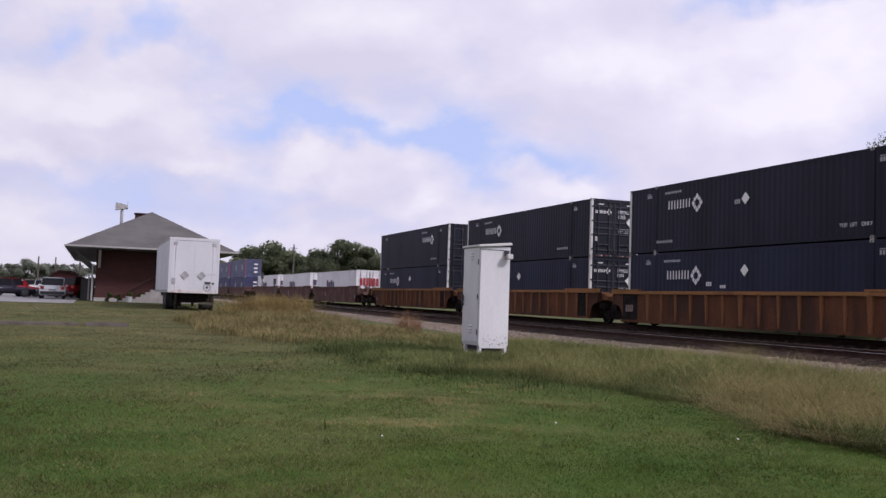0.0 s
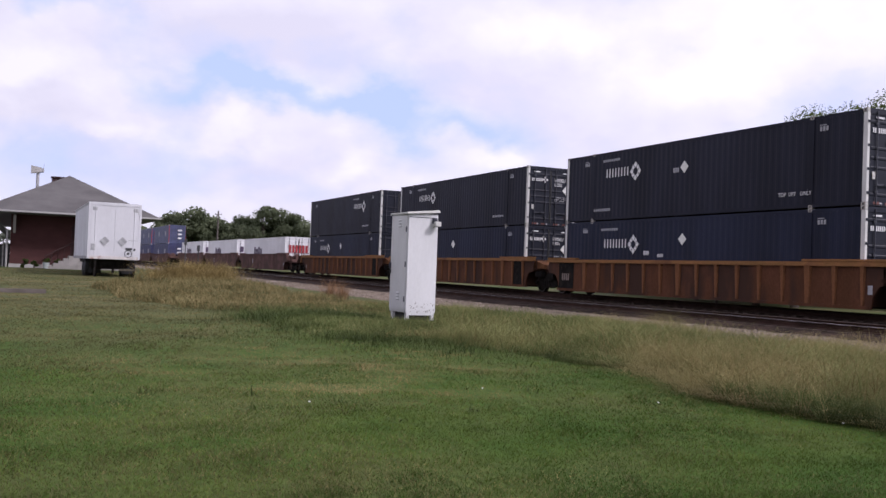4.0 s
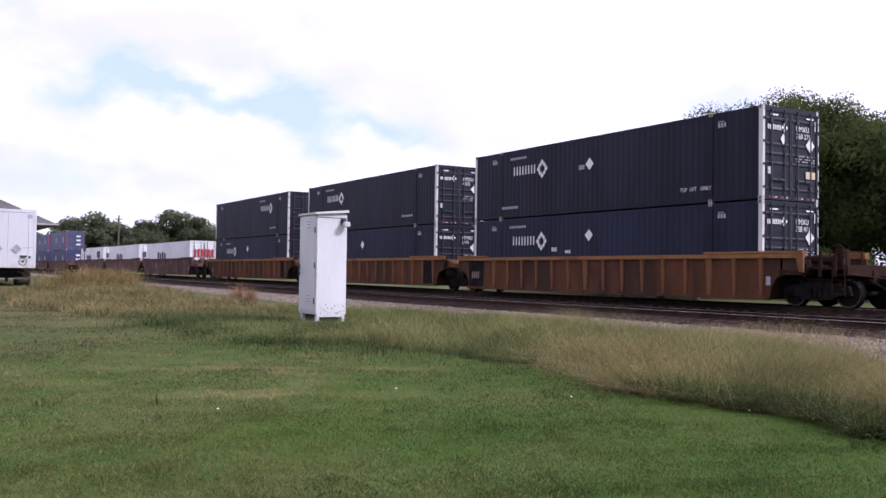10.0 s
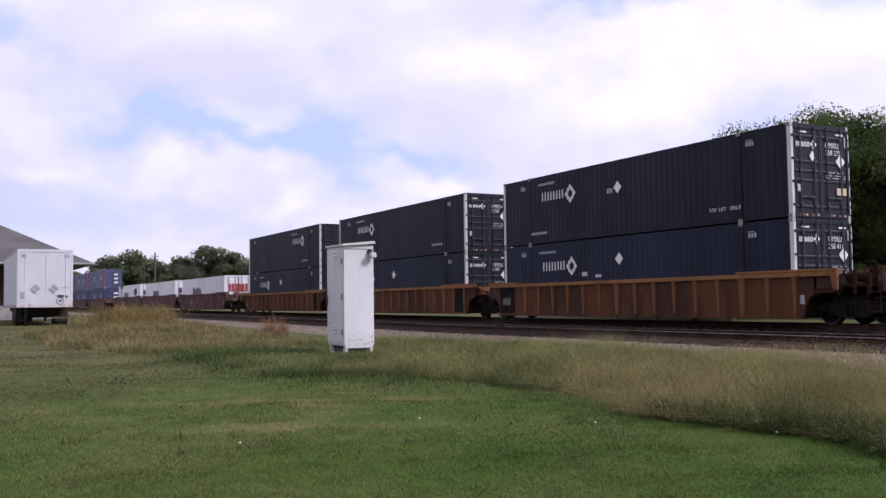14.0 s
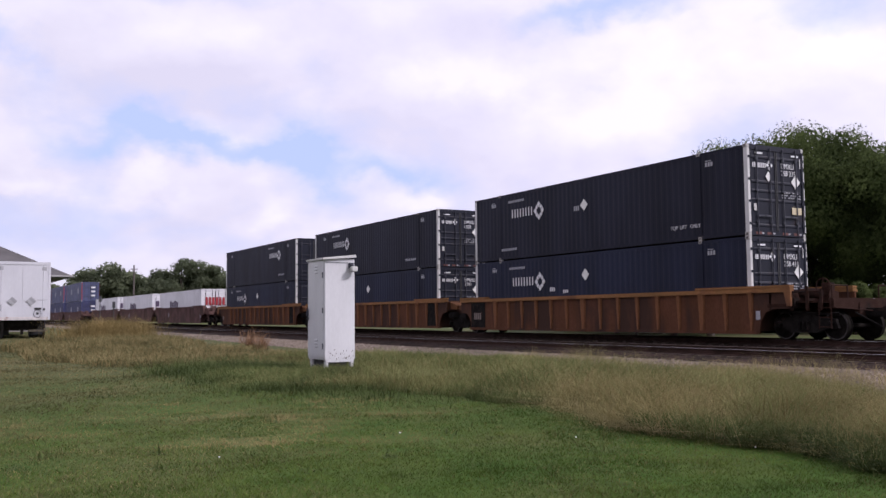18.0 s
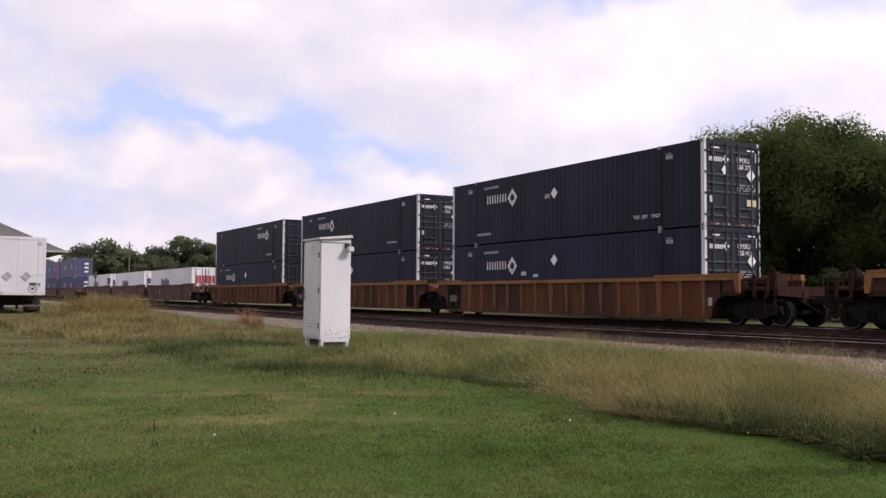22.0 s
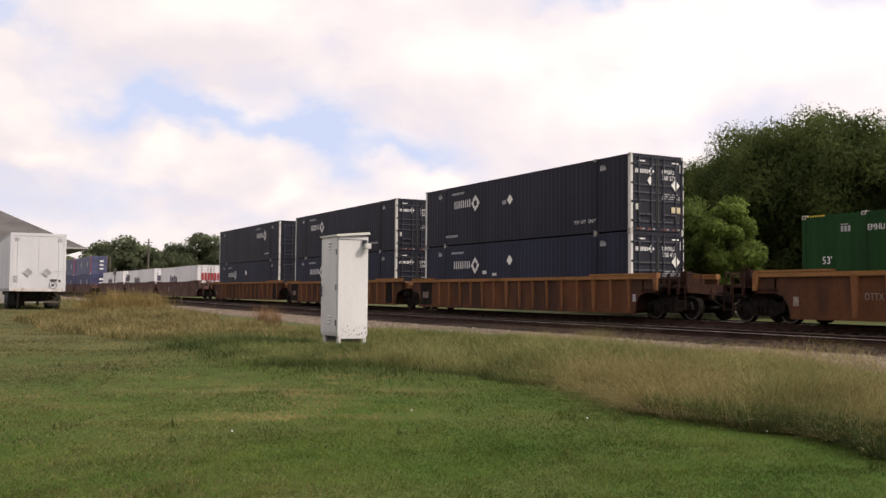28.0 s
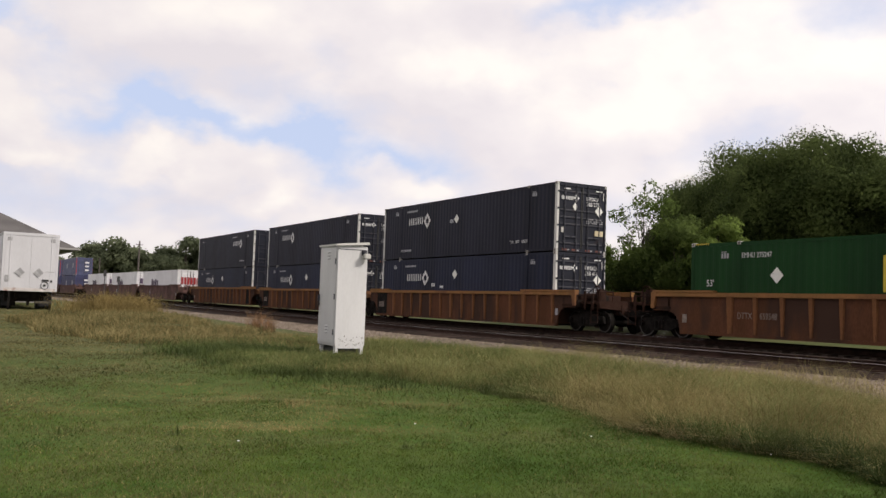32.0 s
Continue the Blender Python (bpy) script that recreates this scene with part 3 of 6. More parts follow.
def container(name, label, group, side, post, door_mat):
    """A 53 foot container. x runs from its door end (0) back to -LONG; the camera's side is -y; z from its floor."""
    c = thing(name, pose(0, 0, 0), label, "container", group)
    h = WIDE / 2
    for sgn in (-1, 1):
        bm = corrugated(-LONG + 0.16, -0.16, 0.15, TALL - 0.10, 0, 0.009, 0.285)
        if sgn > 0:
            bmesh.ops.rotate(bm, verts=bm.verts[:], cent=(-LONG / 2, 0, 0), matrix=Matrix.Rotation(math.pi, 3, "Z"))
        bmesh.ops.translate(bm, verts=bm.verts[:], vec=(0, sgn * (h - 0.008), 0))
        part("side_wall", bm, side, c)
        part("top_rail", box(-LONG + 0.16, sgn * h, TALL - 0.12, -0.16, sgn * (h - 0.07), TALL - 0.030), side, c)
        part("bottom_rail", box(-LONG + 0.16, sgn * h, 0.042, -0.16, sgn * (h - 0.08), 0.16), side, c)
        for x in (-2.08, -LONG + 2.08):
            part("lifting_post", box(x - 0.09, sgn * (h + 0.004), 0.17, x + 0.09, sgn * (h - 0.05), TALL - 0.15), side, c)
    part("roof", box(-LONG + 0.02, -h + 0.03, TALL - 0.05, -0.02, h - 0.03, TALL - 0.018), side, c)
    part("floor_frame", box(-LONG + 0.05, -h + 0.09, 0.03, -0.05, h - 0.09, 0.14), M["black_iron"], c)
    part("front_wall", box(-LONG + 0.03, -h + 0.1, 0.15, -LONG + 0.07, h - 0.1, TALL - 0.1), side, c)
    cast = finish("casting", box(-0.085, -0.075, -0.06, 0.085, 0.075, 0.06, 0.012), M["cast"])
    hole = finish("casting_slot", box(-0.03, -0.003, -0.035, 0.03, 0.003, 0.035), M["dark_gap"])
    for x in (0, -LONG):
        for sgn in (-1, 1):
            a, b = (x, x - 0.15) if x == 0 else (x, x + 0.15)
            part("corner_post", box(a, sgn * h, 0.125, b, sgn * (h - 0.11), TALL - 0.125, 0.008), post if x or sgn < 0 else door_mat, c)
            if x == 0 and sgn > 0 and post is not door_mat:
                for k in range(5):
                    part("post_stripe", box(0.002, h - 0.035, 0.16 + k * 0.53, 0.006, h - 0.004, 0.56 + k * 0.53), post, c)
    for x in (-0.09, -LONG + 0.09, -2.08, -LONG + 2.08):
        for sgn in (-1, 1):
            for z in (0.062, TALL - 0.058):
                o = new("casting", cast)
                o.parent = c
                o.matrix_basis = pose(x, sgn * (h - 0.068), z)
                if sgn < 0:
                    q = new("casting_slot", hole)
                    q.parent = o
                    q.matrix_basis = pose(0, -0.0755, 0)
    # door end
    part("door_header", box(0, -h + 0.11, TALL - 0.17, -0.08, h - 0.11, TALL - 0.01), door_mat, c)
    part("door_sill", box(0, -h + 0.11, 0.02, -0.08, h - 0.11, 0.16), door_mat, c)
    for sgn in (-1, 1):
        bm = bmesh.new()
        y0, y1 = (-h + 0.115, -0.01) if sgn < 0 else (0.01, h - 0.115)
        add_box(bm, -0.06, y0, 0.165, -0.025, y1, TALL - 0.175)
        d = part("door", bm, door_mat, c)
        rib = None
        for z in (0.34, 1.13, 1.42, 1.71, 2.49):
            if rib is None:
                rib = part("door_rib", prism([(-0.026, 0.06), (-0.010, 0.03), (-0.010, -0.02), (-0.026, -0.05)], "y", y0 + 0.07, y1 - 0.07), door_mat, d)
                rib.matrix_basis = pose(0, 0, z)
            else:
                again(rib, pose(0, 0, z), d)
        for y in (y0 + 0.28, y1 - 0.28):
            r = part("lock_rod", cyl((0.022, y, 0.07), (0.022, y, TALL - 0.08), 0.019, n=8), M["rod"], d)
            for z in (0.45, 1.45, 2.45):
                part("rod_bracket", box(-0.004, y - 0.05, z - 0.03, 0.03, y + 0.05, z + 0.03), M["rod"], d)
            part("rod_handle", box(0.03, y - 0.02, 0.62, 0.05, y + 0.34 * (1 if y < (y0 + y1) / 2 else -1), 0.67), M["rod"], d)
        for k in range(4):
            part("hinge", box(-0.02, sgn * (h - 0.15), 0.35 + k * 0.7, 0.012, sgn * (h - 0.02), 0.43 + k * 0.7), door_mat, d)
        part("seal_strip", box(-0.012, sgn * 0.02, 0.18, -0.001, sgn * 0.05, TALL - 0.18), M["dark_gap"], d)
    return c


def end_pose(y, z):
    """Lettering on the door end, upright, seen from +x."""
    return Matrix(((0, 0, 1, 0.004), (1, 0, 0, y), (0, 1, 0, z), (0, 0, 0, 1)))


def side_pose(x, z, y=-1.304):
    """Lettering on the side wall, upright, seen from -y."""
    return Matrix(((1, 0, 0, x), (0, 0, -1, y), (0, 1, 0, z), (0, 0, 0, 1)))


M["cast"] = material("worn_casting_paint", (0.50, 0.49, 0.46), 0.6, 0.1, 0.3, 8, 40, 0.1, dirt=(0.16, 0.09, 0.05), dirt_at=0.56)


def door_marks(c, number):
    bar = part("brand_bar", box(0.003, 0, 0, 0.007, 0.045, 0.15), M["mark"], c)
    bar.matrix_basis = pose(0, -1.07, 2.17)
    for k in range(1, 8):
        again(bar, pose(0, -1.07 + k * 0.078, 2.17), c)
    bm = bmesh.new()
    for k in range(4):
        a = k * math.tau / 4
        y, z, q = -0.31 + 0.085 * math.cos(a), 2.26 + 0.10 * math.sin(a), 0.065
        bm.faces.new([bm.verts.new((0.006, y + dy, z + dz)) for dy, dz in ((0, -q), (q, 0), (0, q), (-q, 0))])
    part("brand_diamond", bm, M["mark"], c)
    lettering("owner_code", "UMXU", 0.18, M["mark"], c, end_pose(0.21, 2.19), wide=0.85)
    lettering("serial_number", number, 0.17, M["mark"], c, end_pose(0.21, 1.97), wide=0.9)
    first = None
    for r in range(3):
        for k in range(9):
            if (k + r) % 4:
                at = pose(0, 0.22 + k * 0.10, 1.40 - r * 0.08)
                if first is None:
                    first = part("weight_bar", box(0.003, 0, 0, 0.006, 0.07, 0.04), M["mark_dim"], c)
                    first.matrix_basis = at
                else:
                    again(first, at, c)
    for y in (-1.0, -0.5, 0.2, 0.72):
        part("sill_reflector", box(0.003, y, 0.06, 0.008, y + 0.26, 0.14), M["red_dull"], c, "dull red and white sill reflector")
        part("sill_reflector", box(0.003, y + 0.27, 0.075, 0.008, y + 0.36, 0.125), M["mark_dim"], c)
    part("rusty_plate", box(0.003, -1.06, 0.80, 0.008, -0.94, 1.02), M["cast"], c)
    o = part("placard", diamond(0.42, 0.46), M["placard"], c, "pale diamond placard")
    o.matrix_basis = end_pose(0.88, 1.79) @ Matrix.Rotation(-math.pi / 2, 4, "X")
    for y, z, a, h in ((-0.95, 2.60, 0.34, 0.05), (0.70, 2.60, 0.34, 0.05), (1.10, 2.25, 0.03, 0.32)):
        part("reflector", box(0.003, y, z, 0.007, y + a, z + h), M["mark"], c)


M["red_dull"] = material("dull_red_paint", (0.11, 0.035, 0.028), 0.7, 0, 0.3, 4, 30, 0)
M["placard"] = material("pale_placard", (0.74, 0.74, 0.70), 0.6, 0, 0.06, 4, 30, 0)
M["board"] = material("cream_notice", (0.55, 0.47, 0.30), 0.6, 0, 0.1, 4, 30, 0)


def side_marks(c, emblem_x, low=0.0, big=True):
    emblem(c, emblem_x, 1.79 - low, M["mark"])
    bars(c, M["mark_dim"], emblem_x - 0.25, 2.46, 1.2, 0.10, 8, "serial_bar")
    if big:
        o = part("placard", diamond(0.46, 0.46), M["placard"], c, "white diamond placard")
        o.matrix_basis = pose(-8.12, -1.303, 1.84 + 4 * low)
    for x in (-1.76, -LONG + 1.45):
        bars(c, M["mark_dim"], x, 2.39, 0.36, 0.14, 3, "lift_mark")
        bars(c, M["mark_dim"], x, 2.56, 0.36, 0.03, 1, "lift_mark")


def dark_container(top):
    side = M["navy_black"] if top else M["navy"]
    lab = "nearly black corrugated container stacked above another" if top else "dark navy corrugated container set down in a well car"
    c = container("upper_container" if top else "lower_container", lab, "dark containers on the train", side, M["white"], M["door_dark"])
    return c


def roll(ob, x, z):
    TRAIN.append((ob, x, z))
    return ob


def build_dark_containers():
    for k, (x, number_top, number_low) in enumerate(((0.0, "268 275", "258 411"), (-19.65, "6355", "6391"), (-39.25, "", ""))):
        for top in (True, False):
            c = dark_container(top)
            ex = -13.1 if k < 2 or not top else -5.4
            side_marks(c, ex, 0.0 if top else 0.05, big=not (k and top))
            if k == 0 and top:
                for word, a in (("TOP", -3.42), ("LIFT", -2.98), ("ONLY", -2.50)):
                    lettering("lift_notice", word, 0.13, M["mark"], c, side_pose(a, 0.44), wide=0.95)
                bars(c, M["mark_dim"], -13.94, 0.40, 1.2, 0.11, 8, "lift_bar")
                bars(c, M["mark_dim"], -8.75, 1.66, 0.35, 0.18, 3, "scuff_bar")
            elif top:
                bars(c, M["mark_dim"], -3.5, 0.48, 1.2, 0.11, 6, "lift_bar")
            elif k == 0:
                bars(c, M["mark"], -10.42, 1.45, 0.36, 0.16, 3, "chalk_bars")
                bars(c, M["mark"], -9.55, 1.37, 0.36, 0.12, 3, "chalk_bars")
            if number_top:
                door_marks(c, number_top if top else number_low)
            if k == 0 and top:
                part("notice", box(0.003, 0.68, 0.74, 0.007, 1.12, 0.96), M["board"], c, "cream paper notice")
                o = part("placard", diamond(0.26, 0.34), M["placard"], c)
                o.matrix_basis = end_pose(-0.37, 1.90) @ Matrix.Rotation(-math.pi / 2, 4, "X")
            roll(c, x, (3.255 if top else 0.36) + grade(x - 19.5))


def build_green_container():
    c = container("green_container", "bright green corrugated container with white lettering", "", M["green"], M["green"], M["green"])
    o = part("placard", diamond(0.50, 0.50), M["placard"], c, "white diamond placard")
    o.matrix_basis = pose(-12.56, -1.303, 1.79)
    lettering("serial_number", "EMHU 275247", 0.17, M["mark"], c, side_pose(-13.95, 2.36), wide=0.84)
    lettering("length_mark", "53'", 0.22, M["mark"], c, side_pose(-15.44, 1.46), wide=0.95)
    bars(c, M["mark_dim"], -LONG + 1.35, 2.36, 0.34, 0.16, 3, "lift_mark")
    bars(c, M["mark_dim"], -LONG + 1.35, 2.55, 0.34, 0.03, 1, "lift_mark")
    bars(c, M["yellow"], -9.0, 1.3, 0.45, 1.0, 1, "yellow_panel")
    bm = bmesh.new()
    for k in range(8):
        add_box(bm, -LONG + 0.12 + k * 0.09, -1.301, TALL - 0.07, -LONG + 0.17 + k * 0.09, -1.296, TALL - 0.02)
    part("height_stripes", bm, M["yellow"], c)
    roll(c, 7.64 + LONG, 0.36)


def build_far_containers():
    for k, x in enumerate((-63.04, -82.7, -102.4)):
        c = container("white_container", "white corrugated container in a brown well car", "white containers on the train", M["xpo_white"], M["xpo_white"], M["xpo_white"])
        if k == 0:
            for a in range(6):
                part("brand_block", box(0.03, -0.92 + a * 0.31, 1.45, 0.05, -0.72 + a * 0.31, 2.15), M["red"], c, "plain dark red brand block")
        else:
            part("brand_mark", box(0.03, -0.95, 1.5, 0.05, -0.55, 2.1), M["grey_mark"], c)
        for a in range(4):
            part("brand_block", box(-11.6 + a * 0.85, -1.31, 1.25, -10.95 + a * 0.85, -1.303, 1.85 if a % 2 else 2.0), M["grey_mark"], c)
        roll(c, x, 0.40 + grade(x - 28))
    for k, x in enumerate((-131.5, -151.2, -170.9)):
        for top in (True, False):
            c = container("blue_container", "blue container with red corner posts, stacked high" if top else "dull blue container low in a well car", "blue containers on the train",
                          M["blue"] if top else M["blue_dark"], M["red"] if top else M["blue_dark"], M["blue"] if top else M["blue_dark"])
            for a in (-4.0, -11.0):
                bars(c, M["mark_dim"], a, 1.2, 1.3, 0.8, 2, "brand_bar")
            for a in range(3):
                part("door_mark", box(0.03, 0.1, 0.7 + a * 0.62, 0.05, 0.7, 0.95 + a * 0.62), M["mark"], c)
            roll(c, x, (3.255 if top else 0.36) + grade(x - 28))


M["grey_mark"] = material("dark_blue_lettering", (0.075, 0.050, 0.095), 0.6, 0, 0.2, 4, 30, 0)


M["wheel_dark"] = material("grimy_wheel_steel", (0.018, 0.0155, 0.0135), 0.9, 0.0, 0.3, 5, 40, 0.2, gloss=0.05)


def ring(r1, r0, y0, y1, n):
    """A flat ring about the y axis."""
    bm = bmesh.new()
    loops = [[bm.verts.new((r * math.cos(k * math.tau / n), y, r * math.sin(k * math.tau / n))) for k in range(n)] for r, y in ((r1, y0), (r1, y1), (r0, y1), (r0, y0))]
    for a in range(4):
        for k in range(n):
            bm.faces.new((loops[a][k], loops[a][(k + 1) % n], loops[(a + 1) % 4][(k + 1) % n], loops[(a + 1) % 4][k]))
    bmesh.ops.recalc_face_normals(bm, faces=bm.faces[:])
    return bm


def truck(x, dz, group="trucks of the train"):
    t = thing("truck", pose(0, 0, 0), "black iron two-axle truck with steel wheels", "bogie", group)
    for sgn in (-1, 1):
        y = sgn * 0.98
        pts = [(-1.15, 0.36), (-1.05, 0.62), (-0.55, 0.66), (-0.3, 0.82), (0.3, 0.82), (0.55, 0.66), (1.05, 0.62), (1.15, 0.36), (0.75, 0.34), (0.45, 0.22), (-0.45, 0.22), (-0.75, 0.34)]
        part("side_frame", prism(pts, "y", y - 0.06, y + 0.06), M["black_iron"], t)
        for k in (-0.16, 0.0, 0.16):
            part("spring", cyl((k, y - sgn * -0.08, 0.30), (k, y + sgn * 0.08, 0.55), 0.065, n=8), M["black_iron"], t)
        for x_ax in (-0.89, 0.89):
            part("bearing_cap", cyl((x_ax, y + sgn * 0.05, 0.47), (x_ax, y + sgn * 0.17, 0.47), 0.10, 0.085, n=12), M["black_iron"], t)
    part("bolster", box(-0.2, -1.0, 0.5, 0.2, 1.0, 0.75, 0.03), M["black_iron"], t)
    for x_ax in (-0.89, 0.89):
        part("brake_beam", box(x_ax * 0.45 - 0.05, -0.8, 0.30, x_ax * 0.45 + 0.05, 0.8, 0.40), M["black_iron"], t)
        bm = bmesh.new()
        add_cyl(bm, (0, -1.0, 0), (0, 1.0, 0), 0.075, n=10)
        for sgn in (-1, 1):
            add_cyl(bm, (0, sgn * 0.68, 0), (0, sgn * 0.82, 0), 0.42, 0.415, 28)
            add_cyl(bm, (0, sgn * 0.655, 0), (0, sgn * 0.68, 0), 0.445, 0.44, 28)
            for k in range(5):
                a = k * math.tau / 5
                add_box(bm, 0.22 * math.cos(a) - 0.03, sgn * 0.82 - 0.01, 0.22 * math.sin(a) - 0.03, 0.22 * math.cos(a) + 0.03, sgn * 0.82 + 0.012, 0.22 * math.sin(a) + 0.03)
        w = part("wheelset", bm, M["wheel_dark"], t, "dark grimy steel wheels on one axle")
        w.matrix_basis = pose(x_ax, 0, 0.42)
        # Brighter rings draw the highlight arcs of the worn rims.
        for sgn in (-1, 1):
            part("wheel_rim", ring(0.405, 0.37, sgn * 0.821, sgn * 0.832, 28), M["wheel_rim"], w, "worn wheel rim, ring brightened for its highlight")
        WHEELS.append((w, x_ax))
    roll(t, x, 0.05 + dz)


def arch_side(x0, x1, z0, z1, left_cut, right_cut):
    """Outline of a well car's side plate, cut away over the trucks."""
    pts = [(x0, z1), (x0, 0.98), (x0 + left_cut - 0.55, 0.98), (x0 + left_cut - 0.28, 0.88), (x0 + left_cut - 0.08, 0.62), (x0 + left_cut, z0)]
    pts += [(x1 - right_cut, z0), (x1 - right_cut + 0.08, 0.62), (x1 - right_cut + 0.28, 0.88), (x1 - right_cut + 0.55, 0.98), (x1, 0.98), (x1, z1)]
    return pts


def tapered_rib(top_w, foot_w, y0, y_top, y_foot, z0, z1):
    """An upright pressed rib, wide and deep at its head, slim at its foot."""
    bm = bmesh.new()
    lo = [bm.verts.new(p) for p in ((-foot_w, y0, z0), (foot_w, y0, z0), (foot_w * 0.7, y_foot, z0), (-foot_w * 0.7, y_foot, z0))]
    hi = [bm.verts.new(p) for p in ((-top_w, y0, z1), (top_w, y0, z1), (top_w * 0.8, y_top, z1), (-top_w * 0.8, y_top, z1))]
    bm.faces.new(lo)
    bm.faces.new(hi[::-1])
    for k in range(4):
        bm.faces.new((lo[k], hi[k], hi[(k + 1) % 4], lo[(k + 1) % 4]))
    bmesh.ops.recalc_face_normals(bm, faces=bm.faces[:])
    return bm


SERIAL_AT = (-13.95, -13.06)


def well_car(x, dz, right_end, left_end, paint, top_paint, ribbed=True, serial=None, top=1.60, unit=None):
    """One unit of a well car around a container whose door end is at x. right_end, left_end: 'coupler' or 'joint'."""
    lab = "rusty yellow brown well car with ribbed sides" if ribbed else "red brown well car with smooth sides, paled for haze"
    w = thing("well_car", pose(0, 0, 0), lab, "railway wagon", "well cars of the train")
    r = 1.62 if right_end == "coupler" else 1.05
    q = 1.62 if left_end == "coupler" else 1.05
    x1, x0 = r, -LONG - q
    for sgn in (-1, 1):
        ya, yb = sgn * 1.46, sgn * 1.40
        part("side_plate", prism(arch_side(x0, x1, 0.24, top - 0.1, q - (0.30 if left_end == "coupler" else 0.16), r - (0.40 if right_end == "coupler" else 0.34)), "y", min(ya, yb), max(ya, yb)), paint, w)
        part("top_chord", box(x0, sgn * 1.52, top - 0.11, x1, sgn * 1.33, top, 0.01), top_paint, w, "worn yellowish top sill" if ribbed else "")
        part("bottom_chord", box(x0 + q - 0.25, sgn * 1.50, 0.22, x1 - r + 0.35, sgn * 1.33, 0.32), paint, w)
        for a, b in ((-2.15, r), (x0, -LONG + 1.2)):
            part("raised_sill", box(a, sgn * 1.535, top + 0.004, b, sgn * 1.31, top + 0.075, 0.01), top_paint, w)
        if ribbed:
            mesh = {}
            for k in range(15):
                a = -14.23 + k * 1.026
                wide = k in (0, 6, 12)
                top_w, foot_w = (0.14, 0.10) if wide else (0.085, 0.045)
                if wide not in mesh:
                    o = part("rib", tapered_rib(top_w, foot_w, sgn * 1.462, sgn * 1.548, sgn * 1.512, 0.31, top - 0.112), M["rust_rib"], w)
                    o.matrix_basis = pose(a, 0, 0)
                    mesh[wide] = o
                else:
                    again(mesh[wide], pose(a, 0, 0), w)
            part("chord_lip", box(x0, sgn * 1.545, top - 0.135, x1, sgn * 1.522, top - 0.04), top_paint, w)
        else:
            for a in (-3.0, -8.1, -13.2):
                part("side_seam", box(a - 0.02, sgn * 1.47, 0.3, a + 0.02, sgn * 1.455, top - 0.12), M["black_iron"], w)
            if sgn < 0:
                bars(w, M["mark_dim"], -11.5, 0.75, 0.25, 0.45, 1, "white_bar", y=-1.468)
    part("well_floor", box(-LONG + 0.1, -1.3, 0.24, -0.1, 1.3, 0.33), M["black_iron"], w)
    part("end_bulkhead", box(0.10, -1.38, 0.30, 0.2, 1.38, top - 0.15), paint, w)
    part("end_bulkhead", box(-LONG - 0.2, -1.38, 0.30, -LONG - 0.1, 1.38, top - 0.15), paint, w)
    grime = M["rust_end"] if ribbed else paint
    for end, sg, base in ((right_end, 1, 0.0), (left_end, -1, -LONG)):
        if end == "coupler":
            a, b = base + sg * 0.2, base + sg * 3.05
            part("centre_sill", box(a, -0.34, 0.72, b, 0.34, 1.14, 0.02), grime, w)
            part("end_deck", box(base + sg * 0.6, -1.35, 1.14, base + sg * 3.0, 1.35, 1.20), grime, w)
            part("end_beam", box(base + sg * 2.86, -1.42, 0.96, base + sg * 3.02, 1.42, 1.26, 0.02), grime, w)
            part("cross_beam", box(base + sg * 1.45, -1.45, 0.98, base + sg * 1.70, 1.45, 1.30, 0.02), grime, w)
            part("coupler", box(b, -0.11, 0.72, base + sg * 3.72, 0.11, 0.98, 0.03), M["black_iron"], w)
            part("coupler_knuckle", box(base + sg * 3.60, -0.20, 0.66, base + sg * 3.86, 0.20, 1.02, 0.06), M["black_iron"], w)
            part("air_hose", cyl((base + sg * 3.0, -0.45, 0.85), (base + sg * 3.7, -0.3, 0.45), 0.03, n=8), M["black_iron"], w)
            for y in (-1.36, -0.7, 0.7, 1.36):
                part("grab_post", cyl((base + sg * 2.94, y, 1.2), (base + sg * 2.94, y, 1.62), 0.022, n=8), grime, w)
            for y0, y1 in ((-1.36, -0.7), (0.7, 1.36)):
                part("grab_rail", cyl((base + sg * 2.94, y0, 1.62), (base + sg * 2.94, y1, 1.62), 0.022, n=8), grime, w)
            part("brake_stand", box(base + sg * 2.3, -1.0, 1.2, base + sg * 2.55, -0.7, 1.72, 0.02), grime, w)
            bm = bmesh.new()
            rows = []
            for k in range(18):
                u = k * math.tau / 18
                rows.append([bm.verts.new(((0.24 + 0.018 * math.cos(v * math.tau / 6)) * math.cos(u), 0.018 * math.sin(v * math.tau / 6), (0.24 + 0.018 * math.cos(v * math.tau / 6)) * math.sin(u))) for v in range(6)])
            for k in range(18):
                for v in range(6):
                    bm.faces.new((rows[k][v], rows[(k + 1) % 18][v], rows[(k + 1) % 18][(v + 1) % 6], rows[k][(v + 1) % 6]))
            wheel = part("brake_wheel", bm, grime, w, at=pose(base + sg * 2.42, -1.06, 1.6))
            for k in range(4):
                part("spoke", cyl((0, 0, 0), (0.235 * math.cos(k * 1.571), 0, 0.235 * math.sin(k * 1.571)), 0.012, n=6), grime, wheel)
            for y in (-1.44, 1.44):
                for k in range(3):
                    part("ladder_rung", cyl((base + sg * 2.55, y, 0.45 + k * 0.27), (base + sg * 2.95, y, 0.45 + k * 0.27), 0.015, n=6), grime, w)
                for a in (2.55, 2.95):
                    part("ladder_stile", cyl((base + sg * a, y, 0.4), (base + sg * a, y, 1.2), 0.02, n=6), grime, w)
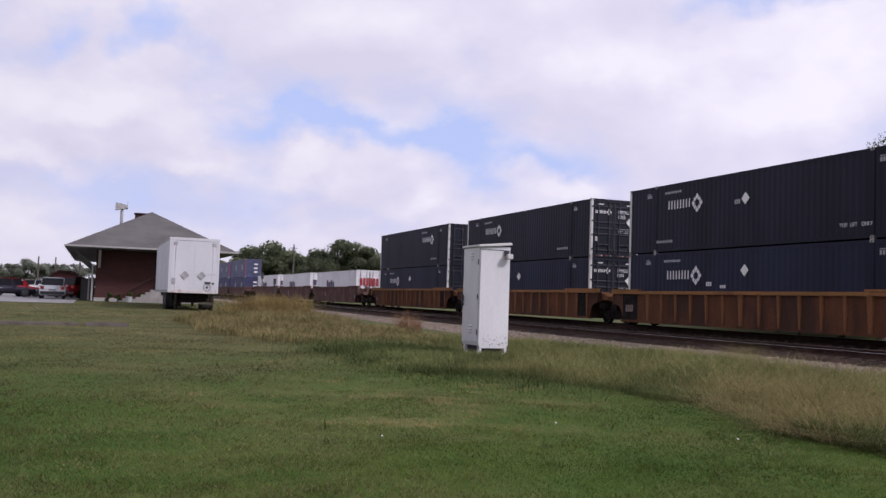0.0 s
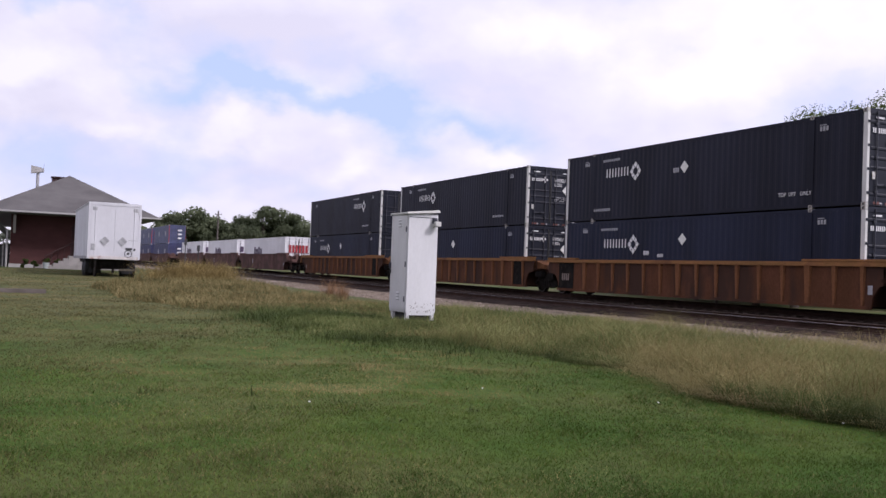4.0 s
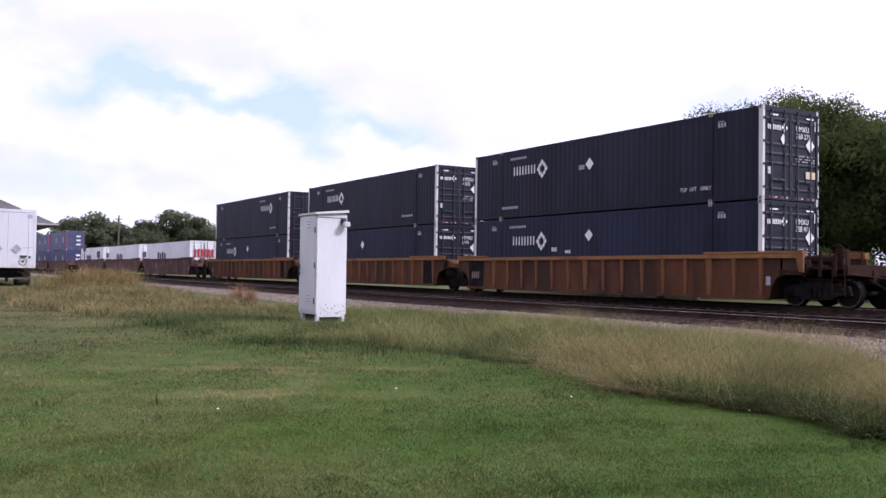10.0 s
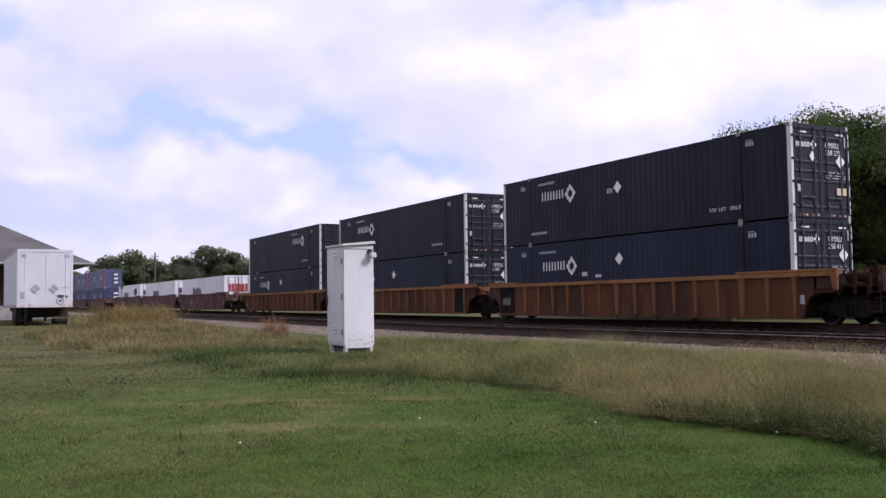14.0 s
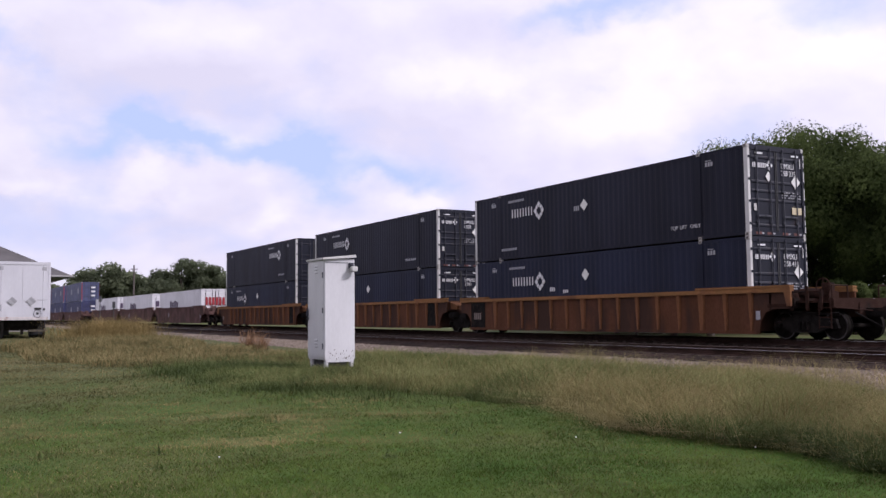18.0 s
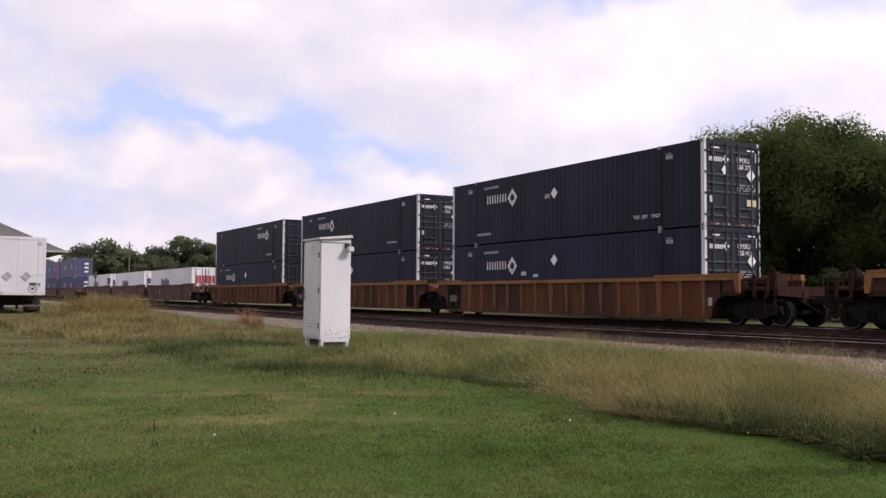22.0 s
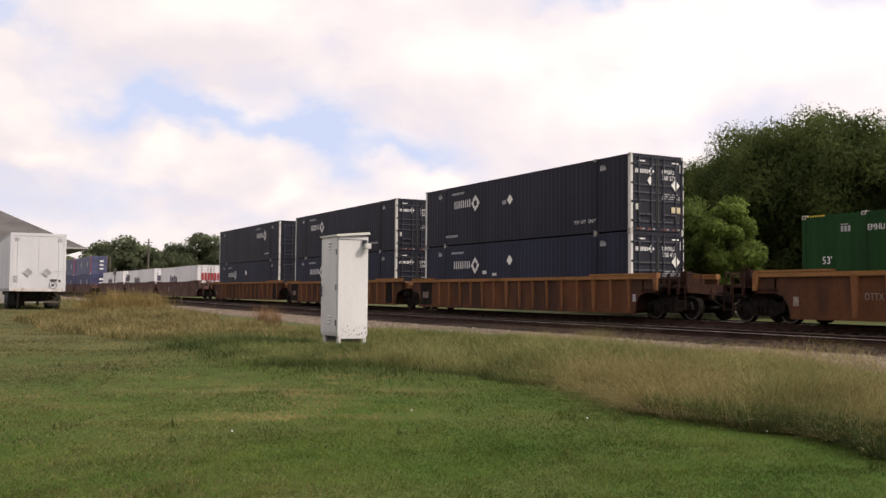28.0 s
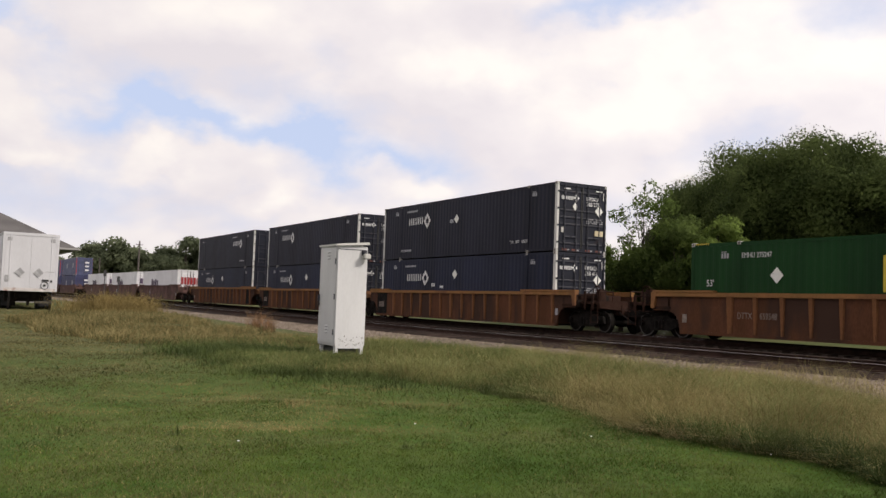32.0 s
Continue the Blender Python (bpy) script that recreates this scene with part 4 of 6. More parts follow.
            part("end_housing", box(base + sg * 0.3, -1.05, 1.2, base + sg * 1.35, 1.05, 1.52, 0.03), grime, w)
            part("brake_cylinder", cyl((base + sg * 1.5, -0.85, 1.42), (base + sg * 2.2, -0.85, 1.42), 0.15, n=12), grime, w)
            part("brake_rod", cyl((base + sg * 0.9, -1.15, 0.9), (base + sg * 2.9, -1.0, 0.8), 0.035, n=6), M["black_iron"], w)
            part("uncoupling_lever", cyl((base + sg * 3.05, -1.4, 1.0), (base + sg * 3.3, -0.1, 0.9), 0.02, n=6), grime, w)
            for a, za in ((0.85, 1.55), (1.62, 1.48), (2.15, 1.62), (2.62, 1.50)):
                part("stanchion", box(base + sg * a - 0.045, -1.46, 0.92, base + sg * a + 0.045, -1.38, za, 0.01), grime, w)
            part("hand_rail", cyl((base + sg * 0.85, -1.42, 1.46), (base + sg * 2.62, -1.42, 1.46), 0.022, n=6), grime, w)
            part("sill_bracket", prism([(base + sg * 1.40, top + 0.002), (base + sg * 1.66, top + 0.002), (base + sg * 1.66, 1.05), (base + sg * 1.52, 1.05)], "y", -1.55, -1.47), top_paint, w)
            part("air_reservoir", cyl((base + sg * 0.7, -0.2, 1.36), (base + sg * 1.9, -0.2, 1.36), 0.17, n=12), M["black_iron"], w)
            part("side_step", box(base + sg * 0.75, -1.47, 1.02, base + sg * 1.6, -1.40, 1.12), grime, w)
        else:
            part("centre_sill", box(base + sg * 0.2, -0.4, 0.62, base + sg * 1.72, 0.4, 1.05, 0.02), paint, w)
            part("joint_casting", cyl((base + sg * 1.62, 0, 0.72), (base + sg * 1.62, 0, 1.12), 0.34, n=16), M["black_iron"], w)
            part("end_deck", box(base + sg * 0.2, -1.38, 1.05, base + sg * 1.15, 1.38, 1.12), paint, w)
            part("joint_housing", prism([(base + sg * 0.22, 1.125), (base + sg * 0.22, 1.46), (base + sg * 0.9, 1.50), (base + sg * 1.66, 1.30), (base + sg * 1.66, 1.125)], "y", -1.22, -0.30), M["rust_rib"] if ribbed else paint, w)
            part("side_bearing", box(base + sg * 1.1, -0.95, 0.86, base + sg * 1.6, -0.6, 1.22, 0.03), paint, w)
            for y in (-1.3, -0.75):
                part("grab_post", cyl((base + sg * 1.1, y, 1.1), (base + sg * 1.1, y, 1.52), 0.02, n=6), paint, w)
            part("grab_rail", cyl((base + sg * 1.1, -1.3, 1.52), (base + sg * 1.1, -0.75, 1.52), 0.02, n=6), paint, w)
            part("brake_rigging", box(base + sg * 0.9, -1.28, 0.70, base + sg * 1.5, -1.0, 1.0, 0.04), M["black_iron"], w)
    if unit:
        part("unit_panel", box(-LONG - 0.14, -1.475, 0.33, -LONG + 1.04, -1.462, 1.46), M["black_iron"], w, "dark panel with a worn unit number")
        bars(w, M["mark_faint"], -LONG + 0.12, 0.68, 0.62, 0.30, 4, "unit_bar", y=-1.478)
    if ribbed and right_end == "joint":
        part("end_panel", box(-0.94, -1.475, 0.33, 0.22, -1.462, 1.46), M["black_iron"], w, "dark grimy end panel")
    if serial:
        for word, a in zip(serial.split(), SERIAL_AT):
            lettering("serial_number", word, 0.20, M["mark_faint"], w, side_pose(a, 0.80, -1.464), wide=0.80)
    if right_end == "coupler":
        part("data_plate", box(0.30, -1.472, 0.66, 0.46, -1.464, 0.92), M["mark_dim"], w)
    if ribbed and left_end == "coupler":
        part("data_plate", box(-16.34, -1.472, 0.60, -16.14, -1.464, 0.88), M["mark_faint"], w)
    roll(w, x, dz)


def build_train():
    build_dark_containers()
    build_green_container()
    build_far_containers()
    R, RT, B = M["rust"], M["rust_top"], M["brown_car"]
    well_car(7.64 + LONG, 0, "joint", "coupler", R, RT, serial="DTTX 659548")
    well_car(0.0, 0, "coupler", "joint", R, RT, unit=True)
    well_car(-19.65, grade(-48), "joint", "joint", R, RT, unit=True)
    well_car(-39.25, grade(-68), "joint", "coupler", R, RT)
    well_car(-63.04, grade(-92), "coupler", "joint", B, B, False, top=1.72)
    well_car(-82.7, grade(-112), "joint", "joint", B, B, False, top=1.72)
    well_car(-102.4, grade(-132), "joint", "coupler", B, B, False, top=1.72)
    well_car(-131.5, grade(-155), "coupler", "joint", B, B, False)
    well_car(-151.2, grade(-175), "joint", "joint", B, B, False)
    well_car(-170.9, grade(-195), "joint", "joint", B, B, False)
    for x in (5.92, 1.72, -17.9, -37.52, -57.12, -61.32, -80.95, -100.65, -120.3, -129.8, -149.4, -169.2):
        truck(x, grade(x - 20))


build_train()

# ---- signal cabinet ----


def build_cabinet():
    z0 = float(ground_z(-18.4, 7.9))
    c = thing("signal_cabinet", pose(-18.3, 7.6, z0), "tall white metal signal cabinet on low legs among weeds", "cabinet")
    # corner nearest the lawn at the origin: the body runs to -x and +y
    lx, ly, h, f = 0.92, 0.70, 2.36, 0.22
    part("body", box(-lx, 0, f, 0, ly, h, 0.012), M["galv"], c)
    part("roof", prism([(-0.05, h - 0.02), (-0.05, h + 0.02), (ly + 0.0, h + 0.095), (ly + 0.025, h + 0.04)], "x", -lx - 0.005, 0.055), M["white"], c, "sloping white sheet roof")
    d = part("door", box(-lx + 0.03, -0.022, f + 0.06, -0.03, 0.0, h - 0.04, 0.006), M["galv"], c, "plain grey-white sheet door")
    for zc in (h - 0.28, f + 0.28):
        for k in range(3):
            part("louvre", prism([(-0.045, zc + k * 0.065), (-0.022, zc + k * 0.065 + 0.03), (-0.022, zc + k * 0.065 - 0.008)], "x", -lx * 0.5 - 0.02, -lx * 0.5 + 0.14), M["galv"], d)
            part("louvre_slot", box(-lx * 0.5 - 0.02, -0.0245, zc + k * 0.065 - 0.022, -lx * 0.5 + 0.14, -0.0225, zc + k * 0.065 - 0.009), M["dull"], d)
    part("handle", box(-lx + 0.07, -0.075, 1.15, -lx + 0.10, -0.03, 1.30, 0.006), M["rod"], d)
    part("padlock", box(-lx + 0.05, -0.06, 1.06, -lx + 0.11, -0.03, 1.13, 0.008), M["dark_gap"], d, "small dark padlock")
    for zc in (0.45, 1.2, 1.95):
        part("hinge", cyl((-0.03, -0.03, zc), (-0.03, -0.03, zc + 0.12), 0.014, n=8), M["rod"], d)
    # work light on the face that looks along the line
    part("lamp_arm", box(0, ly - 0.12, h - 0.15, 0.07, ly - 0.06, h - 0.10), M["rod"], c)
    part("lamp", box(0.06, ly - 0.14, h - 0.27, 0.17, ly + 0.0, h - 0.16, 0.015), M["white"], c, "small white floodlight")
    part("lamp_glass", box(0.075, ly - 0.135, h - 0.276, 0.155, ly - 0.005, h - 0.269), M["dark_gap"], c)
    part("junction_box", box(0, ly - 0.15, h - 0.20, 0.05, ly - 0.04, h - 0.09, 0.006), M["rod"], c)
    part("rivet_strip", box(0.001, 0.02, h - 0.09, 0.005, ly - 0.02, h - 0.075), M["rod"], c)
    for y in (0.03, ly - 0.09):
        for x in (-lx + 0.08, -0.06):
            part("leg", box(x - 0.05, y, 0.0, x + 0.05, y + 0.06, f + 0.01), M["galv"], c)
    part("skid", box(-0.06, 0.03, f - 0.05, 0.0, ly - 0.03, f + 0.004), M["galv"], c)
    part("base_slab", box(-lx - 0.05, -0.06, -0.12, 0.04, ly + 0.03, 0.02, 0.02), M["concrete"], c, "weathered concrete base slab")
    # Dark box fills the gap between the legs in place of shade.
    part("dark_gap_fill", box(-lx + 0.1, 0.1, 0.03, -0.2, ly - 0.1, f + 0.02), M["dark_gap"], c)
    # Small upright dark marks imitate grass stalk shadows on the face.
    rng = random.Random(3)
    bm = bmesh.new()
    for k in range(30):
        y, z = rng.uniform(0.10, ly - 0.03), f + 0.02 + rng.random() ** 2.0 * 0.20
        q = rng.uniform(0.003, 0.007)
        bm.faces.new([bm.verts.new((0.0025, y + a, z + b)) for a, b in ((-q, -q * 3), (q, -q * 2), (q * 0.7, q * 3), (-q, q * 2.5))])
    part("stalk_shadow_specks", bm, M["dirt"], c, "painted shadows of grass stalks")["kind"] = "stuff"


build_cabinet()

# ---- parked semi-trailer ----


def wheel_bm(r, w):
    bm = bmesh.new()
    add_cyl(bm, (0, -w / 2, 0), (0, w / 2, 0), r, r, 24)
    bmesh.ops.bevel(bm, geom=[e for e in bm.edges if len(e.link_faces) == 2 and any(len(f.verts) > 4 for f in e.link_faces)], offset=r * 0.08, segments=2, affect="EDGES")
    return bm


def build_trailer():
    z0 = float(ground_z(-50, 5))
    t = thing("semi_trailer", pose(-50.3, 4.74, z0, 0, 0, 0.1), "parked white box semi-trailer with dull diamond placards", "trailer")
    w, lo, hi, ln = 1.28, 0.95, 3.82, 10.4
    part("box_body", box(-ln, -w, lo, -0.04, w, hi, 0.03), M["trailer_side"], t, "dull aluminium sided box")
    part("rear_frame", box(-0.06, -w - 0.01, lo - 0.01, 0.0, -w + 0.10, hi + 0.01, 0.008), M["trailer"], t)
    part("rear_frame", box(-0.06, w - 0.10, lo - 0.01, 0.0, w + 0.01, hi + 0.01, 0.008), M["trailer"], t)
    part("rear_header", box(-0.06, -w + 0.10, hi - 0.14, 0.002, w - 0.10, hi + 0.01, 0.008), M["trailer"], t)
    part("rear_sill", box(-0.06, -w + 0.10, lo - 0.02, 0.01, w - 0.10, lo + 0.14, 0.008), M["sill"], t, "rust-stained rear sill")
    for sgn in (-1, 1):
        d = part("rear_door", box(-0.05, 0.003 * sgn, lo + 0.15, -0.012, sgn * (w - 0.105), hi - 0.15, 0.006), M["trailer"], t)
        part("lock_rod", cyl((0.0, sgn * 0.95, lo + 0.1), (0.0, sgn * 0.95, hi - 0.1), 0.012, n=6), M["trailer"], d)
        for k in range(4):
            part("hinge", box(-0.01, sgn * (w - 0.16), lo + 0.35 + k * 0.68, 0.012, sgn * (w - 0.06), lo + 0.43 + k * 0.68), M["trailer"], d)
        o = part("placard", prism([(0, -0.23), (0.23, 0), (0, 0.23), (-0.23, 0)], "x", 0, 0.006), M["dull"], d, "dull grey diamond placard holder")
        o.matrix_basis = pose(0.026, -0.46 if sgn < 0 else 0.40, lo + 0.92)
        part("corner_patch", box(-0.011, sgn * (w - 0.40), hi - 0.42, -0.008, sgn * (w - 0.18), hi - 0.24), M["dull"], d)
    part("notice", box(0.0, -w + 0.15, lo + 0.42, 0.004, -w + 0.36, lo + 0.75), M["dull"], t)
    part("dark_plate", box(0.0, 0.56, lo + 0.50, 0.012, 0.88, lo + 0.60), M["dark_gap"], t)
    part("dark_plate", box(0.0, 0.95, lo + 0.46, 0.012, 1.05, lo + 0.57), M["dark_gap"], t)
    bm = bmesh.new()
    for k in range(20):
        a, b = k * math.tau / 20, (k + 1) * math.tau / 20
        add_cyl(bm, (0.012, 0.70 + 0.17 * math.cos(a), lo + 0.30 + 0.19 * math.sin(a)), (0.012, 0.70 + 0.17 * math.cos(b), lo + 0.30 + 0.19 * math.sin(b)), 0.014, n=6, caps=False)
    part("tow_ring", bm, M["rod"], t)
    part("tow_box", box(0.0, 0.64, lo + 0.25, 0.02, 0.76, lo + 0.36, 0.01), M["dark_gap"], t)
    part("bar_marking", box(0.0, 0.68, lo + 0.97, 0.004, 1.12, lo + 0.99), M["dull"], t)
    part("top_rail", box(-ln, -w - 0.012, hi - 0.12, -0.06, -w + 0.02, hi + 0.004), M["dull"], t)
    part("bottom_rail", box(-ln, -w - 0.015, lo - 0.02, -0.06, -w + 0.02, lo + 0.12), M["dull"], t)
    for k in range(7):
        part("side_seam", box(-1.2 - k * 1.22, -w - 0.008, lo + 0.12, -1.16 - k * 1.22, -w + 0.01, hi - 0.12), M["trailer_side"], t)
    # undercarriage
    part("under_frame", box(-ln + 0.5, -0.95, lo - 0.22, -0.5, 0.95, lo - 0.01), M["black_iron"], t)
    # Added dark box closes the view under the trailer like shaded undercarriage.
    part("dark_underside_fill", box(-1.25, -1.05, 0.42, -0.55, 0.75, 0.9, 0.03), M["black_iron"], t)
    part("slider_frame", box(-4.6, -0.6, 0.62, -0.4, 0.6, lo, 0.02), M["black_iron"], t)
    wb = finish("tyre", wheel_bm(0.50, 0.26), M["tyre"], False)
    for ax in (-1.9, -3.15):
        part("axle", cyl((ax, -1.05, 0.5), (ax, 1.05, 0.5), 0.07, n=10), M["black_iron"], t)
        for y in (-1.12, -0.78, 0.78, 1.12):
            o = new("tyre", wb)
            o.parent = t
            o.matrix_basis = pose(ax, y, 0.5)
        for y in (-1.26, 1.26):
            part("hub", cyl((ax, y - 0.02, 0.5), (ax, y + 0.02, 0.5), 0.22, n=16), M["rod"], t)
    for y in (-0.5, 0.5):
        part("bumper_post", box(-0.12, y - 0.05 + (0.38 if y > 0 else -0.38), 0.36, -0.04, y + 0.05 + (0.38 if y > 0 else -0.38), lo), M["black_iron"], t)
    part("bumper_bar", box(-0.14, 0.30, 0.36, -0.02, 1.15, 0.46), M["dirt"], t)
    part("rear_leg", box(-0.30, -0.92, 0.0, -0.22, -0.84, lo), M["black_iron"], t)
    part("rear_leg", box(-0.30, 0.98, 0.0, -0.22, 1.06, lo), M["black_iron"], t)
    for y in (-0.8, 0.8):
        part("mud_flap", box(-1.15, y - 0.32, 0.2, -1.13, y + 0.32, 0.9), M["tyre"], t)
        part("landing_leg", box(-8.4, y - 0.07, 0.0, -8.25, y + 0.07, lo), M["black_iron"], t)


build_trailer()

# ---- brick depot ----


def build_depot():
    z0 = 0.12
    d = thing("depot_building", pose(-66, 3.46, z0), "old one-storey red brick depot with a wide hipped roof", "building")
    hw, ln, ze = 3.55, 30.0, 3.55
    part("end_wall", box(-0.35, -hw, 0, 0, hw, ze), M["brick"], d)
    part("side_wall", box(-ln, -hw, 0, -0.36, -hw + 0.35, ze), M["brick"], d)
    part("side_wall", box(-ln, hw - 0.35, 0, -0.36, hw, ze), M["brick"], d)
    part("back_wall", box(-ln - 0.35, -hw, 0, -ln - 0.01, hw, ze), M["brick"], d)
    for y0, y1 in ((-hw - 0.06, -hw + 1.5), (-hw + 1.5, -0.4), (-0.4, hw + 0.06)):
        part("stone_plinth", box(0.004, y0 + 0.01, -0.1, 0.09, y1 - 0.01, 0.22), M["trim"] if y0 < -3 else M["concrete"], d)
    e, f = 5.45, 2.0
    rz, top = ze + 0.02, 6.42
    bm = bmesh.new()
    c = [(f, -e, rz), (f, e, rz), (-ln - f, e, rz), (-ln - f, -e, rz), (f - e, 0, top), (-ln - f + e, 0, top)]
    v = [bm.verts.new(p) for p in c]
    for q in ((0, 1, 4), (1, 2, 5, 4), (2, 3, 5), (3, 0, 4, 5)):
        bm.faces.new([v[i] for i in q])
    bmesh.ops.recalc_face_normals(bm, faces=bm.faces[:])
    r = part("roof", bm, M["roof"], d, "grey shingled hipped roof")
    m = r.modifiers.new("thick", "SOLIDIFY")
    m.thickness, m.offset = 0.12, -1
    part("soffit", box(-ln - f + 0.1, -e + 0.1, ze - 0.12, f - 0.1, e - 0.1, ze - 0.06), M["soffit"], d)
    for x0, y0, x1, y1 in ((f - 0.02, -e, f + 0.08, e), (-ln - f, -e - 0.08, f + 0.08, -e), (-ln - f, e, f + 0.08, e + 0.08)):
        part("fascia", box(x0, y0, ze - 0.07, x1, y1, ze + 0.035), M["trim"], d)
    for y in (-hw + 0.12, hw - 0.35):
        part("eave_bracket", prism([(0.02, 3.35), (1.3, 3.35), (1.3, 3.25), (0.16, 2.2), (0.02, 2.2)], "y", y, y + 0.16), M["trim"], d)
    for k in range(4):
        part("eave_strut", prism([(-hw - 0.02, 2.3), (-hw - 0.02, 2.12), (-hw - 1.35, 3.22), (-hw - 1.35, 3.38)], "x", -1.2 - k * 6.5, -1.06 - k * 6.5), M["soffit"], d)
    part("chimney", box(-6.2, -1.05, 5.2, -5.3, -0.25, 6.36), M["brick_dark"], d, "squat dark brick chimney")
    part("chimney_cap", box(-6.3, -1.12, 6.36, -5.2, -0.18, 6.44), M["brick_dark"], d)
    # steps and sloping rail on the end wall
    for k in range(5):
        part("step", box(0.31, -1.3 + k * 0.302, -0.1, 1.4, -1.0 + k * 0.302 if k < 4 else 1.6, 0.17 * (k + 1), 0.01), M["concrete"], d)
    part("hand_rail", cyl((0.36, -1.5, 0.75), (0.36, 0.6, 1.95), 0.045, n=8), M["brick_dark"], d)
    for k in range(6):
        part("rail_baluster", cyl((0.36, -1.45 + k * 0.38, 0.06 + 0.16 * k), (0.36, -1.45 + k * 0.38, 0.78 + 0.217 * k), 0.022, n=6), M["brick_dark"], d)
    part("end_door", box(0.004, 0.1, 0.9, 0.06, 1.1, 2.9), M["brick_dark"], d)
    part("wall_pipe", cyl((0.1, -hw - 0.2, 0), (0.1, -hw - 0.2, 2.4), 0.06, n=8), M["trim"], d)
    part("rail_post", box(-0.6, -hw - 0.45, 0, -0.5, -hw - 0.37, 1.7), M["trim"], d)


def build_wall_plants():
    p = thing("flower_pot", pose(-64.7, 2.05, 0.10), "pale glazed flower pot with a small plant by the depot wall", "flower pot")
    part("pot", cyl((0, 0, 0), (0, 0, 0.34), 0.15, 0.21, 14), M["pot"], p)
    part("pot_rim", cyl((0, 0, 0.342), (0, 0, 0.38), 0.225, 0.225, 14), M["pot"], p)
    rng = np.random.default_rng(77)
    V, F, N = leaf_cloud(rng, np.array([(0, 0, 0.5), (0.06, 0.1, 0.56)]), np.array([0.16, 0.13]), 260, 0.035)
    o = new("plant", big_mesh("plant", V, F, M["leaf_mid"], N))
    o.parent = p
    for y, h in ((0.75, 0.62), (1.35, 0.5), (2.75, 0.7)):
        tree("wall_shrub", "low dark shrub against the brick wall", pose(-65.1, y, 0.08), h, 0.34, 900, 0.035, M["leaf_dark"], int(y * 100), 10, 0.05, group="shrubs by the depot wall")


M["pot"] = material("pale_glazed_pot", (0.42, 0.46, 0.45), 0.4, 0, 0.12, 4, 30, 0.05)
M["brick_dark"] = material("dark_red_brick", (0.045, 0.020, 0.019), 0.9, 0, 0.25, 2, 18, 0.3)
build_depot()


def build_siren():
    s = thing("warning_siren", pose(-75, 1.55, 0.2), "pale horn siren on a tall steel pole behind the depot", "siren")
    part("pole", cyl((0, 0, 0), (0, 0, 6.75), 0.13, 0.11, n=10), M["dull"], s)
    part("horn", prism([(-0.48, 6.78), (-0.48, 7.35), (0.25, 7.22), (0.25, 6.88)], "x", -0.25, 0.25), M["trim"], s, "boxy pale horn")
    part("motor", box(-0.2, 0.255, 6.88, 0.2, 0.42, 7.2, 0.03), M["dull"], s)
    part("bracket", box(-0.1, -0.1, 6.7, 0.1, 0.1, 6.9), M["dull"], s)
    part("whip_aerial", cyl((0, 0.36, 6.9), (0, 0.40, 7.5), 0.015, n=6), M["dull"], s)


build_siren()

# ---- trees ----


def leaf_cloud(rng, centres, radii, n, size, squash=0.8, rough=0.45):
    """n small leaf quads scattered in clumps; returns vertices and faces."""
    w = radii ** 2.2
    pick = rng.choice(len(centres), n, p=w / w.sum())
    v = rng.normal(size=(n, 3))
    v /= np.linalg.norm(v, axis=1)[:, None]
    spray = 0.84 + 0.30 * rng.random(len(centres) * 40)
    sector = pick * 40 + (np.arctan2(v[:, 1], v[:, 0]) * 3.2 + 10).astype(int) % 20 + 20 * (v[:, 2] > 0.25)
    r = radii[pick] * (0.40 + 0.68 * rng.random(n) ** 0.45) * spray[sector]
    p = centres[pick] + v * r[:, None] * np.array([1, 1, squash])
    a = rng.normal(size=(n, 3))
    a /= np.linalg.norm(a, axis=1)[:, None]
    nrm = 1.1 * v + 0.75 * rng.normal(size=(n, 3))
    b = np.cross(nrm, a)
    b /= np.linalg.norm(b, axis=1)[:, None] + 1e-9
    a = np.cross(b, nrm)
    a /= np.linalg.norm(a, axis=1)[:, None] + 1e-9
    s = size * (0.6 + 0.8 * rng.random(n))
    flip = np.where((np.cross(a, b) * v).sum(1) < 0, -1.0, 1.0)
    A, B = a * s[:, None], b * (s * flip)[:, None] * 0.6
    V = np.stack([p - A, p - 0.1 * A - B, p + A, p - 0.1 * A + B], 1).reshape(-1, 3)
    F = np.arange(4 * n).reshape(n, 4)
    mid = centres.mean(0)
    out = (p - mid) / (np.abs(centres - mid).max(0) + 0.5)
    nv = 0.9 * v + 0.55 * out + rough * rng.normal(size=(n, 3))
    nv /= np.linalg.norm(nv, axis=1)[:, None]
    return V, F, np.repeat(nv, 4, 0)


